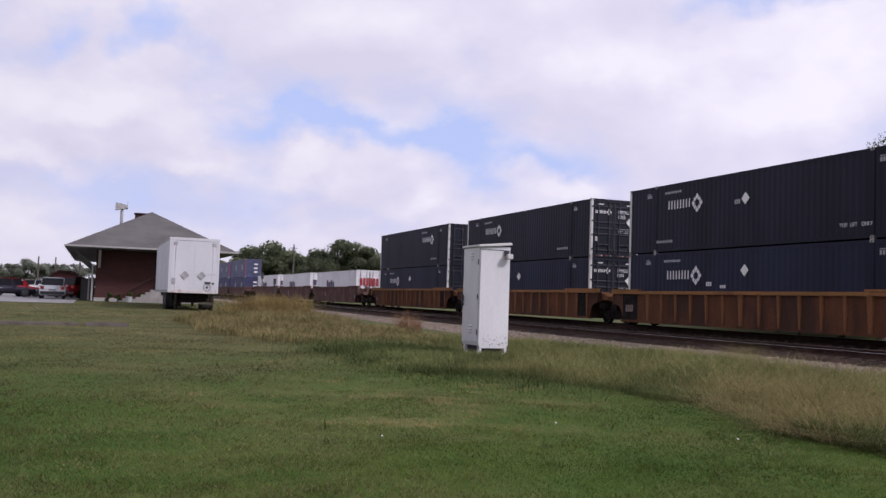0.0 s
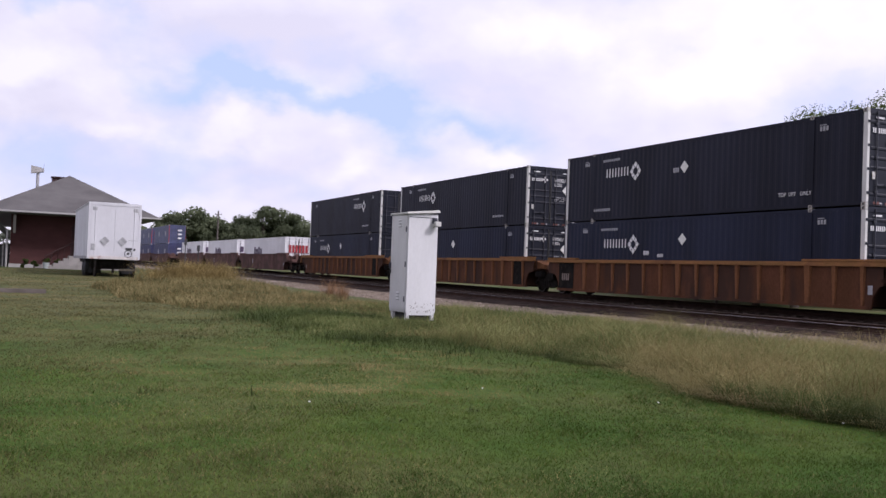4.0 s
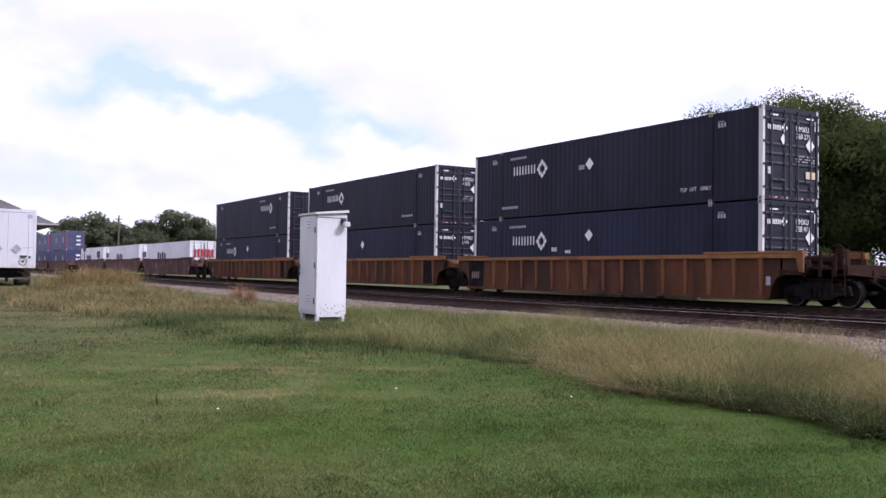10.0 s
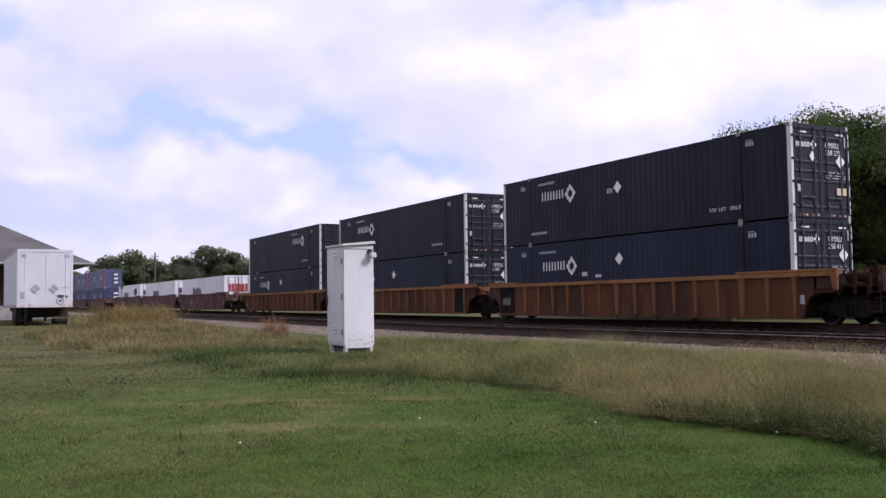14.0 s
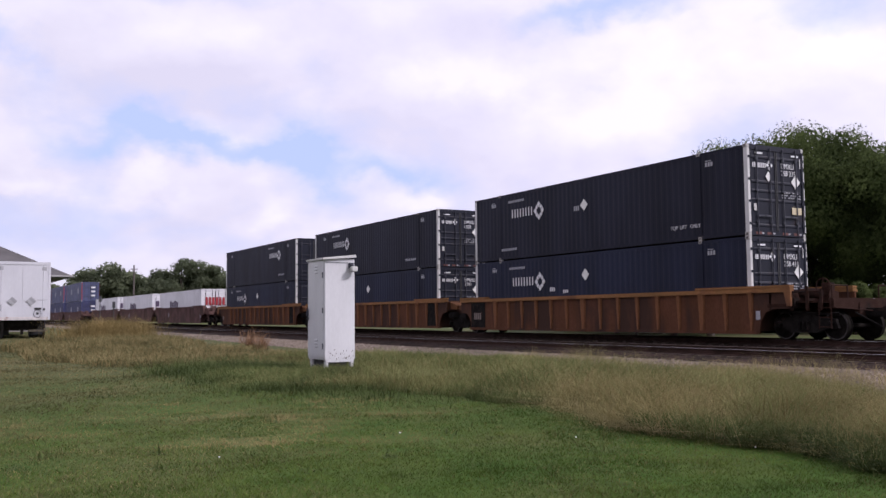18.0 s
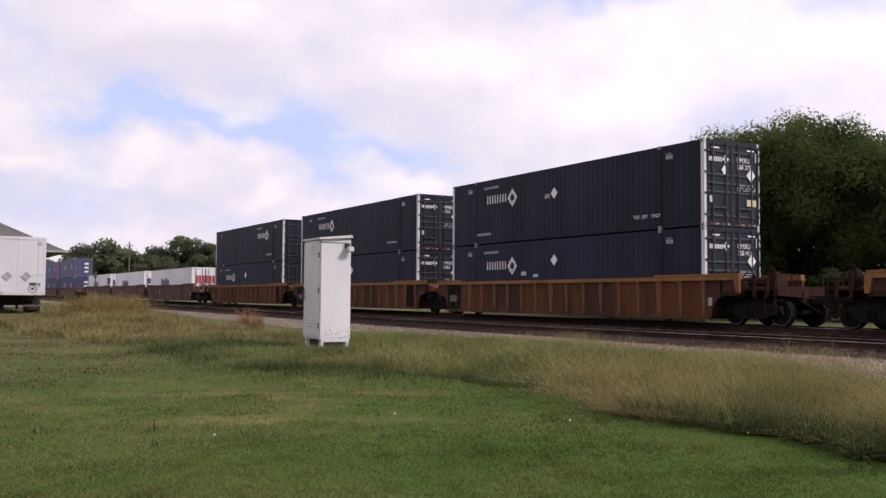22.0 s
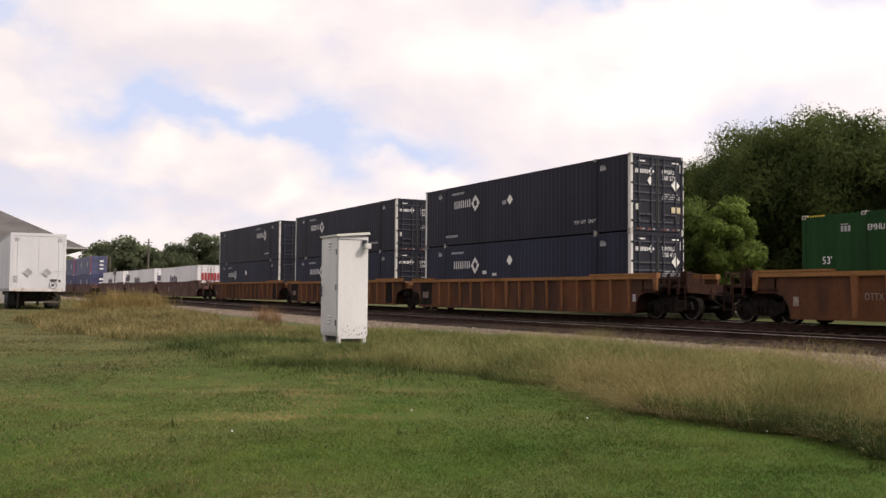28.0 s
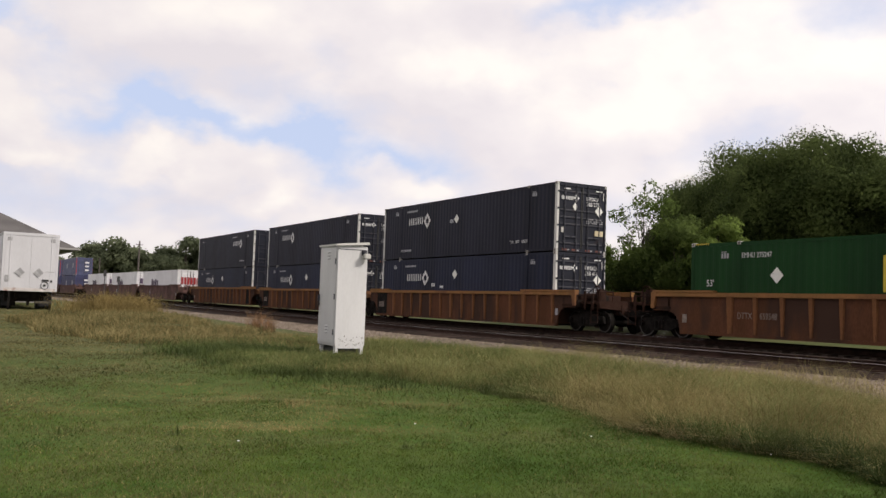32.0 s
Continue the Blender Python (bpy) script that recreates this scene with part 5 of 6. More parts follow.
def tree(name, label, at, height, radius, leaves, size, mat, seed, clumps=36, low=0.25, sparse=False, group=""):
    """Tapered trunk, limbs that reach the clumps, and a crown of single leaves in uneven clumps."""
    rng = np.random.default_rng(seed)
    t = thing(name, at, label, "tree", group)
    cz, ch = height * (low + (1 - low) / 2), height * (1 - low) / 2
    v = rng.normal(size=(clumps, 3))
    v /= np.linalg.norm(v, axis=1)[:, None]
    rad = 0.35 + 0.55 * rng.random(clumps) ** 0.5
    c = v * rad[:, None] * np.array([radius, radius, ch]) * 0.92 + np.array([0, 0, cz])
    rr = (0.24 + 0.17 * rng.random(clumps)) * min(radius, ch) * (0.7 if sparse else 1.0)
    bm = bmesh.new()
    r0 = (height * 0.022 + 0.03) * (0.25 if sparse else 1.0)
    add_cyl(bm, (0, 0, -0.2), (0.1 * radius * 0.2, 0, height * low), r0 * 1.3, r0, 10)
    add_cyl(bm, (0.02 * radius, 0, height * low), (0, 0.03 * radius, height * 0.75), r0, r0 * 0.3, 8)
    for k in range(0, clumps, 1 if sparse else 3):
        z = height * (low + 0.4 * (1 - low) * rng.random())
        q = Vector(c[k])
        p = Vector((0, 0, z))
        mid = p.lerp(q, 0.5) + Vector((0, 0, 0.06 * height * (0.5 - rng.random())))
        add_cyl(bm, p, mid, r0 * 0.35, r0 * 0.2, 6, False)
        add_cyl(bm, mid, q, r0 * 0.2, r0 * 0.06, 5, False)
    part("trunk", bm, M["bark"], t)
    V, F, N = leaf_cloud(rng, c, rr, leaves, size)
    if not sparse:
        V2, F2, N2 = leaf_cloud(rng, c, rr * 0.74, leaves // 5, size * 1.9)
        F = np.concatenate([F, F2 + len(V)])
        V, N = np.concatenate([V, V2]), np.concatenate([N, N2])
    ob = new("crown", big_mesh("crown", V, F, mat, N))
    ob.parent = t
    return t


M["leaf_dark"] = leafy("dark_oak_leaves", (0.066, 0.094, 0.032), (0.102, 0.132, 0.043), gain=1.35)
M["leaf_mid"] = leafy("mid_green_leaves", (0.070, 0.108, 0.028), (0.10, 0.14, 0.036))
M["leaf_bright"] = leafy("bright_green_leaves", (0.105, 0.150, 0.038), (0.135, 0.185, 0.046))
M["leaf_young"] = leafy("young_green_leaves", (0.074, 0.108, 0.030), (0.098, 0.135, 0.038))
# Distance haze is put into the leaf colour of the far trees.
M["leaf_far"] = leafy("haze_tinted_far_leaves", (0.100, 0.122, 0.070), (0.135, 0.155, 0.092))


# A paler leaf colour carries stronger haze past the car park.
M["leaf_haze"] = leafy("haze_paled_leaves", (0.185, 0.205, 0.160), (0.23, 0.25, 0.195))


def on_ray(az, dist):
    return -dist * math.sin(radians(az)), dist * math.cos(radians(az))


def build_right_trees():
    for az, dist, h, rad, n, size, mat, seed, low, lab in (
            (38.6, 53, 11.55, 5.5, 190000, 0.060, "leaf_dark", 11, 0.05, "large dark green oak tree with a rounded crown"),
            (43.1, 57, 11.4, 4.8, 160000, 0.060, "leaf_dark", 12, 0.05, "dark green broad tree beside the oak"),
            (45.7, 58, 9.4, 2.4, 60000, 0.062, "leaf_dark", 15, 0.05, "smaller dark green tree at the edge of the grove"),
            (33.3, 52, 10.4, 5.0, 90000, 0.065, "leaf_dark", 13, 0.05, "dark green tree with dense low boughs")):
        x, y = on_ray(az, dist)
        tree("oak_tree", lab, pose(x, y, -0.2), h, rad, n, size, M[mat], seed, 60, low, group="grove behind the line")
    x, y = on_ray(44.3, 44)
    tree("young_tree", "bright green young tree with a bushy crown", pose(x, y, -0.2), 6.3, 1.95, 30000, 0.060, M["leaf_bright"], 21, 34, 0.05)
    x, y = on_ray(46.4, 45.5)
    tree("young_tree", "bushy green young tree behind the line", pose(x, y, -0.2), 5.9, 3.0, 46000, 0.066, M["leaf_young"], 23, 34, 0.05)
    x, y = on_ray(48.6, 46)
    tree("thin_tree", "thin tree with few leaves against the sky", pose(x, y, -0.2), 8.0, 1.8, 2700, 0.07, M["leaf_mid"], 22, 40, 0.3, True)
    for az, dist, h, rad, seed in ((46.4, 50, 5.6, 2.6, 31), (49.8, 50, 5.0, 2.4, 32), (51.2, 55, 4.7, 2.6, 37), (52.5, 60, 4.4, 3.0, 33), (40.8, 53, 4.2, 3.6, 34), (36.5, 47, 2.6, 2.2, 35), (31.5, 47, 2.8, 2.4, 36)):
        x, y = on_ray(az, dist)
        tree("shrub", "dense dark green shrub under the trees", pose(x, y, -0.2), h, rad, 20000, 0.07, M["leaf_mid" if az > 45 else "leaf_dark"], seed, 26, 0.02, group="shrubs behind the line")


def build_far_trees():
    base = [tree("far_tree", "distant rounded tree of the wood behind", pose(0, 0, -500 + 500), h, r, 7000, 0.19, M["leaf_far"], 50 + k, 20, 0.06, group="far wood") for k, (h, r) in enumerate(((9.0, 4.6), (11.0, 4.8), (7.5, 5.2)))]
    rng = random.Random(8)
    base += [tree("far_tree", "distant tree beyond the car park, leaves paled for haze", pose(0, 0, 0), h, r, 5000, 0.22, M["leaf_haze"], 60 + k, 20, 0.06, group="far wood") for k, (h, r) in enumerate(((9.0, 4.6), (11.0, 4.8), (7.5, 5.2)))]
    first = [True] * 6
    # az, top elevation, distance
    for az, el, dist, kind in FAR_TREES:
        dist *= 1.42
        h = 0.87 + dist * math.tan(radians(el * (1.10 if az < 83 else 0.92))) - (0.3 + 0.003 * dist * 0.5)
        k = h / (9.0, 11.0, 7.5)[kind]
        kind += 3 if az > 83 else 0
        src = base[kind]
        x, y = on_ray(az, dist)
        m = pose(x, y, 0.3 + 0.0015 * dist, 0, 0, rng.uniform(0, 360))
        if first[kind]:
            first[kind] = False
            src.matrix_basis = m
            src.scale = (k * 1.15, k * 1.15, k)
        else:
            o = copy_thing(src, m)
            o.scale = (k * 1.15, k * 1.15, k)


FAR_TREES = [(az, el, dist, kind) for az, el, dist, kind in (
    (82.3, 2.2, 150, 0), (81.2, 2.5, 155, 1), (80.2, 3.3, 150, 0), (79.3, 2.5, 160, 2), (78.3, 2.3, 170, 2), (77.4, 2.45, 165, 0), (76.1, 3.65, 150, 1),
    (75.3, 2.9, 155, 0), (74.6, 2.3, 165, 2), (73.8, 3.2, 150, 1), (72.8, 3.0, 160, 0), (71.6, 2.8, 165, 2), (70.2, 2.9, 160, 0), (68.5, 2.7, 165, 1), (66.8, 2.6, 170, 2), (65, 2.6, 170, 0),
    (62.5, 2.6, 170, 1), (60, 2.5, 170, 2), (57.5, 2.6, 165, 0), (55, 2.6, 165, 1),
    (83.5, 2.2, 170, 2), (85, 2.0, 175, 0), (87, 1.8, 180, 2), (88.8, 1.7, 185, 1), (90.2, 1.6, 190, 0), (91.4, 1.7, 190, 1), (92.4, 1.5, 195, 2), (93.4, 1.75, 190, 0), (94.4, 1.4, 195, 2), (95.4, 1.5, 190, 1), (96.6, 1.6, 190, 0), (98, 1.6, 190, 2))]

build_right_trees()
build_far_trees()
build_wall_plants()

# ---- grass ----
M["blade"] = material("lawn_blades", (0.067, 0.124, 0.0185), 0.7, 0, 0.25, 0.75, 3.0, 0, (0.104, 0.143, 0.029), island=0.22, gloss=0.15, through=0.3)
M["straw"] = material("dry_straw_blades", (0.225, 0.179, 0.075), 0.8, 0, 0.22, 0.5, 3, 0, (0.30, 0.240, 0.110), island=0.22, gloss=0.1, through=0.25)
M["olive"] = material("dull_olive_blades", (0.095, 0.104, 0.038), 0.8, 0, 0.25, 0.5, 3, 0, (0.155, 0.145, 0.065), island=0.22, gloss=0.1, through=0.25)
M["weed"] = material("green_weed_stems", (0.148, 0.188, 0.055), 0.7, 0, 0.3, 0.6, 4, 0, (0.208, 0.212, 0.083), island=0.2, gloss=0.12, through=0.3)
M["seed"] = material("pinkish_tan_seed_heads", (0.318, 0.310, 0.122), 0.8, 0, 0.22, 0.35, 5, 0, (0.385, 0.298, 0.150), island=0.15, gloss=0.08, through=0.3)
M["weed_dark"] = material("dark_green_weed", (0.076, 0.112, 0.032), 0.7, 0, 0.3, 0.6, 4, 0, (0.11, 0.14, 0.045), island=0.3, gloss=0.12, through=0.3)
M["tan_weed"] = material("tan_brown_weed", (0.235, 0.180, 0.072), 0.8, 0, 0.25, 0.8, 5, 0, (0.28, 0.21, 0.085), island=0.4, gloss=0.08, through=0.2)
M["rust_weed"] = material("red_brown_dry_weed", (0.25, 0.150, 0.085), 0.8, 0, 0.25, 0.8, 5, 0, (0.27, 0.16, 0.085), island=0.4, gloss=0.08, through=0.2)


def blades(rng, x, y, h, w, lean=0.35, bend=0.5, z=None):
    """Bent, tapering blades of two joints, each on its own spot."""
    n = len(x)
    z = ground_z(x, y) if z is None else z
    z = z - 0.015
    a = rng.random(n) * 6.283
    b = rng.random(n) * 6.283
    dx, dy = np.cos(a), np.sin(a)
    lx, ly = np.cos(b) * lean * rng.random(n), np.sin(b) * lean * rng.random(n)
    P = np.zeros((n, 5, 3))
    for k, (f, ww, cu) in enumerate(((0, 1, 0), (0, -1, 0), (0.55, 0.75, 0.4), (0.55, -0.75, 0.4), (1.0, 0, 1.0))):
        c = f * (1 - bend) + cu * bend
        P[:, k, 0] = x + lx * h * c * f * 2 + dx * w * ww * 0.5
        P[:, k, 1] = y + ly * h * c * f * 2 + dy * w * ww * 0.5
        P[:, k, 2] = z + h * f * np.sqrt(np.maximum(0.2, 1 - (lx ** 2 + ly ** 2) * f))
    T = np.array([(0, 1, 3), (0, 3, 2), (2, 3, 4)])
    F = (np.arange(n)[:, None, None] * 5 + T[None]).reshape(-1, 3)
    return P.reshape(-1, 3), F, P[:, 4, :]


def simple_blades(rng, x, y, h, w, lean=0.5):
    n = len(x)
    z = ground_z(x, y) - 0.01
    a, b = rng.random(n) * 6.283, rng.random(n) * 6.283
    r = lean * h * rng.random(n)
    P = np.zeros((n, 3, 3))
    P[:, 0] = np.stack([x - np.cos(a) * w / 2, y - np.sin(a) * w / 2, z], -1)
    P[:, 1] = np.stack([x + np.cos(a) * w / 2, y + np.sin(a) * w / 2, z], -1)
    P[:, 2] = np.stack([x + np.cos(b) * r, y + np.sin(b) * r, z + h], -1)
    return P.reshape(-1, 3), np.arange(3 * n).reshape(n, 3)


def heads(rng, tips, size, k=4, drop=0.12):
    """Loose seed heads: k little flakes below each tip."""
    n = len(tips)
    p = np.repeat(tips, k, 0) + rng.normal(size=(n * k, 3)) * np.array([0.04, 0.04, 0.0]) - np.array([0, 0, 1.0]) * (rng.random((n * k, 1)) * drop)
    d = rng.normal(size=(n * k, 3))
    d[:, 2] = np.abs(d[:, 2]) + 0.6
    d /= np.linalg.norm(d, axis=1)[:, None]
    e = np.cross(d, rng.normal(size=(n * k, 3)))
    e /= np.linalg.norm(e, axis=1)[:, None] + 1e-9
    s = size * (0.6 + 0.8 * rng.random((n * k, 1)))
    V = np.stack([p - d * s, p + e * s * 0.35, p + d * s, p - e * s * 0.35], 1).reshape(-1, 3)
    return V, np.arange(4 * n * k).reshape(n * k, 4)


def patchy(x, y, s, seed):
    """A soft, cheap noise between 0 and 1."""
    r = np.random.default_rng(seed)
    out = np.zeros_like(x)
    for k in range(6):
        a, f, ph = r.random() * 6.283, s * (0.6 + 1.4 * r.random()), r.random() * 6.283
        out += np.sin((x * np.cos(a) + y * np.sin(a)) * f + ph)
    return np.clip(0.5 + out / 5.0, 0, 1)


FRONT_X = [-24, -20, -17, -15.5, -14.6, -14.0, -13.2, -12.3, -11.3, -10.4, -9.3, -8.3, -7.6, -7.15, -6.8, -6.2, -5.4, -3, 4]
FRONT_Y = [6.6, 5.4, 4.85, 4.85, 5.3, 6.2, 7.0, 7.45, 7.60, 7.66, 7.50, 7.32, 7.18, 7.35, 7.55, 7.62, 7.60, 7.9, 8.4]


def front_y(x):
    """The ragged line where the mown lawn meets the weeds."""
    return np.interp(x, FRONT_X, FRONT_Y) + 0.10 * np.sin(x * 4.1 + 1.0) + 0.07 * np.sin(x * 9.7) + 0.05 * np.sin(x * 17.3 + 2)


STRAW_SPOTS = ((-9.7, 3.8, 0.5), (-9.45, 2.85, 0.55), (-9.25, 4.4, 0.55), (-12.0, 3.0, 0.8), (-10.8, 4.4, 0.5), (-10.7, 5.5, 0.6), (-11.2, 1.4, 0.6), (-13.0, 3.6, 0.8), (-12.6, 5.6, 0.6), (-11.6, 4.6, 0.6), (-8.7, 3.3, 0.35))


def build_lawn():
    rng = np.random.default_rng(41)
    n = 950000
    az = np.radians(24 + 78 * rng.random(n))
    d = 4.9 * (62 / 4.9) ** (rng.random(n) ** 0.95)
    x, y = -d * np.sin(az), d * np.cos(az)
    front = front_y(x)
    keep = (y < front + 0.5) & (x > -62)
    x, y, d = x[keep], y[keep], d[keep]
    spot = np.zeros_like(x)
    for cx, cy, r in STRAW_SPOTS:
        spot = np.maximum(spot, np.exp(-(((x - cx) / r) ** 2 + ((y - cy) / (r * 1.2)) ** 2)))
    dry = 2.3 * spot * (0.12 + 1.4 * patchy(x, y, 6.0, 3) * patchy(x, y, 3.0, 5)) + 0.16 * patchy(x, y, 1.4, 4) + np.clip((-x - 13) / 12, 0, 1) * 0.42
    dull = np.clip((-x - 10) / 8, 0, 1) * 0.95 * (0.4 + patchy(x, y, 0.5, 6)) + 0.22 * patchy(x, y, 2.0, 7) + 0.30 * np.clip((3.4 - y) / 2.5, 0, 1)
    u = rng.random(len(x))
    kind = np.where(u < dry, 1, np.where(u < dry + dull, 2, 0))
    tuft = 0.35 * patchy(x, y, 2.6, 9) + 0.65 * patchy(x, y, 7.0, 10)
    h = (0.019 + 0.026 * rng.random(len(x))) * (0.82 + 0.6 * tuft ** 3) * np.interp(d, [6, 14, 40], [1.0, 0.9, 1.0])
    w = 0.008 * np.interp(d, [5, 12, 25, 60], [0.9, 1.6, 3.2, 6.5])
    for k, (name, mat, lab) in enumerate((("lawn_grass", "blade", "short green lawn grass"), ("dry_grass", "straw", "dry straw among the lawn grass"), ("olive_grass", "olive", "dull olive lawn grass farther off"))):
        m = kind == k
        V, F = simple_blades(rng, x[m], y[m], h[m] * (0.8 if k == 1 else 1.0), w[m], 1.8)
        tagged(new(name, big_mesh(name, V, F, M[mat])), lab, "grass", kind="stuff")


def build_weeds():
    rng = np.random.default_rng(42)
    # the strip between lawn and ballast
    n = 300000
    x = -27 + 30 * rng.random(n)
    front = front_y(x)
    depth = np.interp(x, [-27, -24, -22, -19, -14, -8, 3], [3.0, 6.5, 10.2, 11.3, 9.8, 8.6, 8.0])
    y = front + depth * rng.random(n) ** 1.15
    edge = (y - front) / depth
    keep = patchy(x, y, 1.6, 12) + 0.5 * rng.random(n) > 0.30
    keep &= ~((x > -19.35) & (x < -18.15) & (y > 7.45) & (y < 8.5))
    x, y, edge = x[keep], y[keep], edge[keep]
    m = len(x)
    tall = np.interp(x, [-27, -25, -22, -19, -15, -12, -9, -5], [0.10, 0.16, 0.28, 0.34, 0.36, 0.40, 0.45, 0.49])
    h = tall * (0.45 + 0.75 * rng.random(m)) * np.interp(edge, [0, 0.06, 0.2, 0.45, 0.8, 1], [0.4, 0.9, 1.1, 1.0, 0.7, 0.4]) * (0.6 + 0.8 * patchy(x, y, 1.9, 15))
    h = np.where((x < -14.5) & (y < 8.6), np.minimum(h, np.where(x > -18, 0.12, 0.07) + 0.13 * rng.random(m)), h)
    slope = np.interp(-x / y, [0.68, 0.82, 0.95], [14.5, 16.2, 18.7])
    h = np.minimum(h, np.maximum(0.05, 1.35 * (1 - y / slope)) * (0.75 + 0.4 * rng.random(m)))
    pale = np.clip(np.interp(x, [-20, -15, -11.5, -9], [0.06, 0.12, 0.28, 0.44]) * (0.5 + patchy(x, y, 0.8, 14)), 0, 0.8)
    dry = rng.random(m) < pale
    for mask, name, mat, lab in ((~dry, "tall_weeds", "weed", "tall green weeds along the ballast"), (dry, "tall_dry_grass", "straw", "tall dry grass among the weeds")):
        V, F, tips = blades(rng, x[mask], y[mask], h[mask], 0.006 + 0.005 * rng.random(mask.sum()), 1.15)
        tagged(new(name, big_mesh(name, V, F, M[mat])), lab, "weeds", kind="stuff")
    # seed heads stand above the strip
    k = 42000
    x = -14 + 17 * rng.random(k) ** 0.8
    front = front_y(x)
    y = front + 0.15 + np.interp(x, [-17, -12, 2], [4.5, 5.6, 5.6]) * rng.random(k) ** 1.1
    ok = (y > front + 0.35) & (patchy(x, y, 1.1, 16) * np.interp(x, [-14, -11, -8.5], [0.35, 0.9, 1.2]) > 0.26 + 0.34 * rng.random(k))
    x, y = x[ok], y[ok]
    h = np.interp(x, [-17, -12, -9, -5], [0.30, 0.42, 0.56, 0.60]) * (0.65 + 0.5 * rng.random(len(x))) * (0.65 + 0.6 * patchy(x, y, 1.9, 15))
    slope = np.interp(-x / y, [0.68, 0.82, 0.95], [14.7, 16.5, 18.8])
    h = np.minimum(h, np.maximum(0.05, 1.4 * (1 - y / slope)) * (0.75 + 0.45 * rng.random(len(x))))
    V, F, tips = blades(rng, x, y, h, np.full(len(x), 0.004), 1.0)
    tagged(new("seed_stalks", big_mesh("seed_stalks", V, F, M["straw"])), "thin dry stalks above the weeds", "weeds", kind="stuff")
    V, F = heads(rng, tips, 0.0068, 18, 0.24)
    tagged(new("seed_heads", big_mesh("seed_heads", V, F, M["seed"])), "feathery pinkish tan seed heads", "weeds", kind="stuff")
    # the straw meadow before the trailer
    n = 95000
    x = -21 - 34 * rng.random(n) ** 1.1
    y = 1.4 + 10.5 * rng.random(n)
    lo = np.interp(x, [-56, -48, -40, -30, -24, -21], [7.0, 6.6, 3.0, 2.2, 2.6, 6.0])
    ok = (y > lo + 0.8 * patchy(x, y, 1.2, 21)) & (patchy(x, y, 0.7, 22) > 0.22) & ~((x < -24) & (y > 9.6 + 1.2 * patchy(x, y, 1.0, 23)))
    x, y = x[ok], y[ok]
    m = len(x)
    h = (0.10 + 0.24 * rng.random(m)) * np.interp(x, [-50, -40, -30, -22], [1.3, 1.2, 1.0, 0.7])
    g = rng.random(m) < 0.42
    for mask, name, mat, lab in ((~g, "straw_meadow", "straw", "uncut straw-coloured grass near the trailer"), (g, "meadow_weeds", "olive", "olive weeds in the straw-coloured grass")):
        V, F, tips = blades(rng, x[mask], y[mask], h[mask], 0.012 + 0.008 * rng.random(mask.sum()), 0.9)
        tagged(new(name, big_mesh(name, V, F, M[mat])), lab, "grass", kind="stuff")
    # taller brown clump beyond it
    n = 5000
    cx, cy = -48.5 + 1.9 * rng.normal(size=n), 8.6 + 1.0 * rng.normal(size=n)
    V, F, tips = blades(rng, cx, cy, (0.6 + 0.8 * rng.random(n)) * np.exp(-((cx + 48.5) / 3) ** 2), np.full(n, 0.018), 0.8)
    tagged(new("brown_weed_clump", big_mesh("brown_weed_clump", V, F, M["tan_weed"])), "tall brown clump of dry weeds", "weeds", kind="stuff")
    # dark low weeds around the foot of the cabinet
    n = 26000
    cx, cy = -17.2 + 2.0 * rng.normal(size=n), 6.2 + 0.85 * rng.normal(size=n)
    ok = ~((cx > -19.35) & (cx < -18.1) & (cy > 7.4) & (cy < 8.5))
    cx, cy = cx[ok], cy[ok]
    V, F, tips = blades(rng, cx, cy, (0.08 + 0.17 * rng.random(len(cx))) * np.interp(cx, [-20, -18.8, -18], [1.3, 1.3, 0.85]), np.full(len(cx), 0.012), 1.2)
    tagged(new("cabinet_weeds", big_mesh("cabinet_weeds", V, F, M["weed_dark"])), "low green weeds at the foot of the cabinet", "weeds", kind="stuff")
    n = 38000
    x = -15.5 + 15 * rng.random(n)
    y = front_y(x) - 0.16 + 0.55 * rng.random(n)
    ok = patchy(x, y, 1.4, 31) * np.interp(x, [-15.5, -12.5, -9, -6], [0.9, 0.7, 0.9, 1.2]) > 0.42
    x, y = x[ok], y[ok]
    V, F, tips = blades(rng, x, y, (0.10 + 0.17 * rng.random(len(x))) * np.interp(x, [-12, -7], [0.7, 1.3]), np.full(len(x), 0.010), 1.3)
    tagged(new("edge_weeds", big_mesh("edge_weeds", V, F, M["weed_dark"])), "dark green weeds at the edge of the lawn", "weeds", kind="stuff")
    # pale clumps that lean out of the strip over the lawn
    n = 9000
    k = rng.integers(0, 46, n)
    ux = np.where(rng.random(46) < 0.72, -10.6 + 3.7 * rng.random(46), -11.6 + 7.0 * rng.random(46))
    uy = front_y(ux) + 0.02 + 1.1 * rng.random(46) ** 1.6
    big = (0.7 + 0.6 * rng.random(46))[k]
    px, py = ux[k] + 0.16 * big * rng.normal(size=n), uy[k] + 0.14 * big * rng.normal(size=n)
    V, F, tips = blades(rng, px, py, (0.20 + 0.32 * rng.random(n)) * big, np.full(n, 0.006), 2.1, 0.8)
    tagged(new("pale_grass_clumps", big_mesh("pale_grass_clumps", V, F, M["seed"])), "pale tan clumps of bent grass", "weeds", kind="stuff")
    # broad-leaved rosettes in the lawn
    n, m = 70, 14
    ax = -7.0 - 11.0 * rng.random(n)
    ay = 0.6 + (front_y(ax) - 1.2) * rng.random(n)
    size = 0.5 + 0.9 * rng.random(n)
    rx, ry = np.repeat(ax, m) + 0.05 * rng.normal(size=n * m), np.repeat(ay, m) + 0.05 * rng.normal(size=n * m)
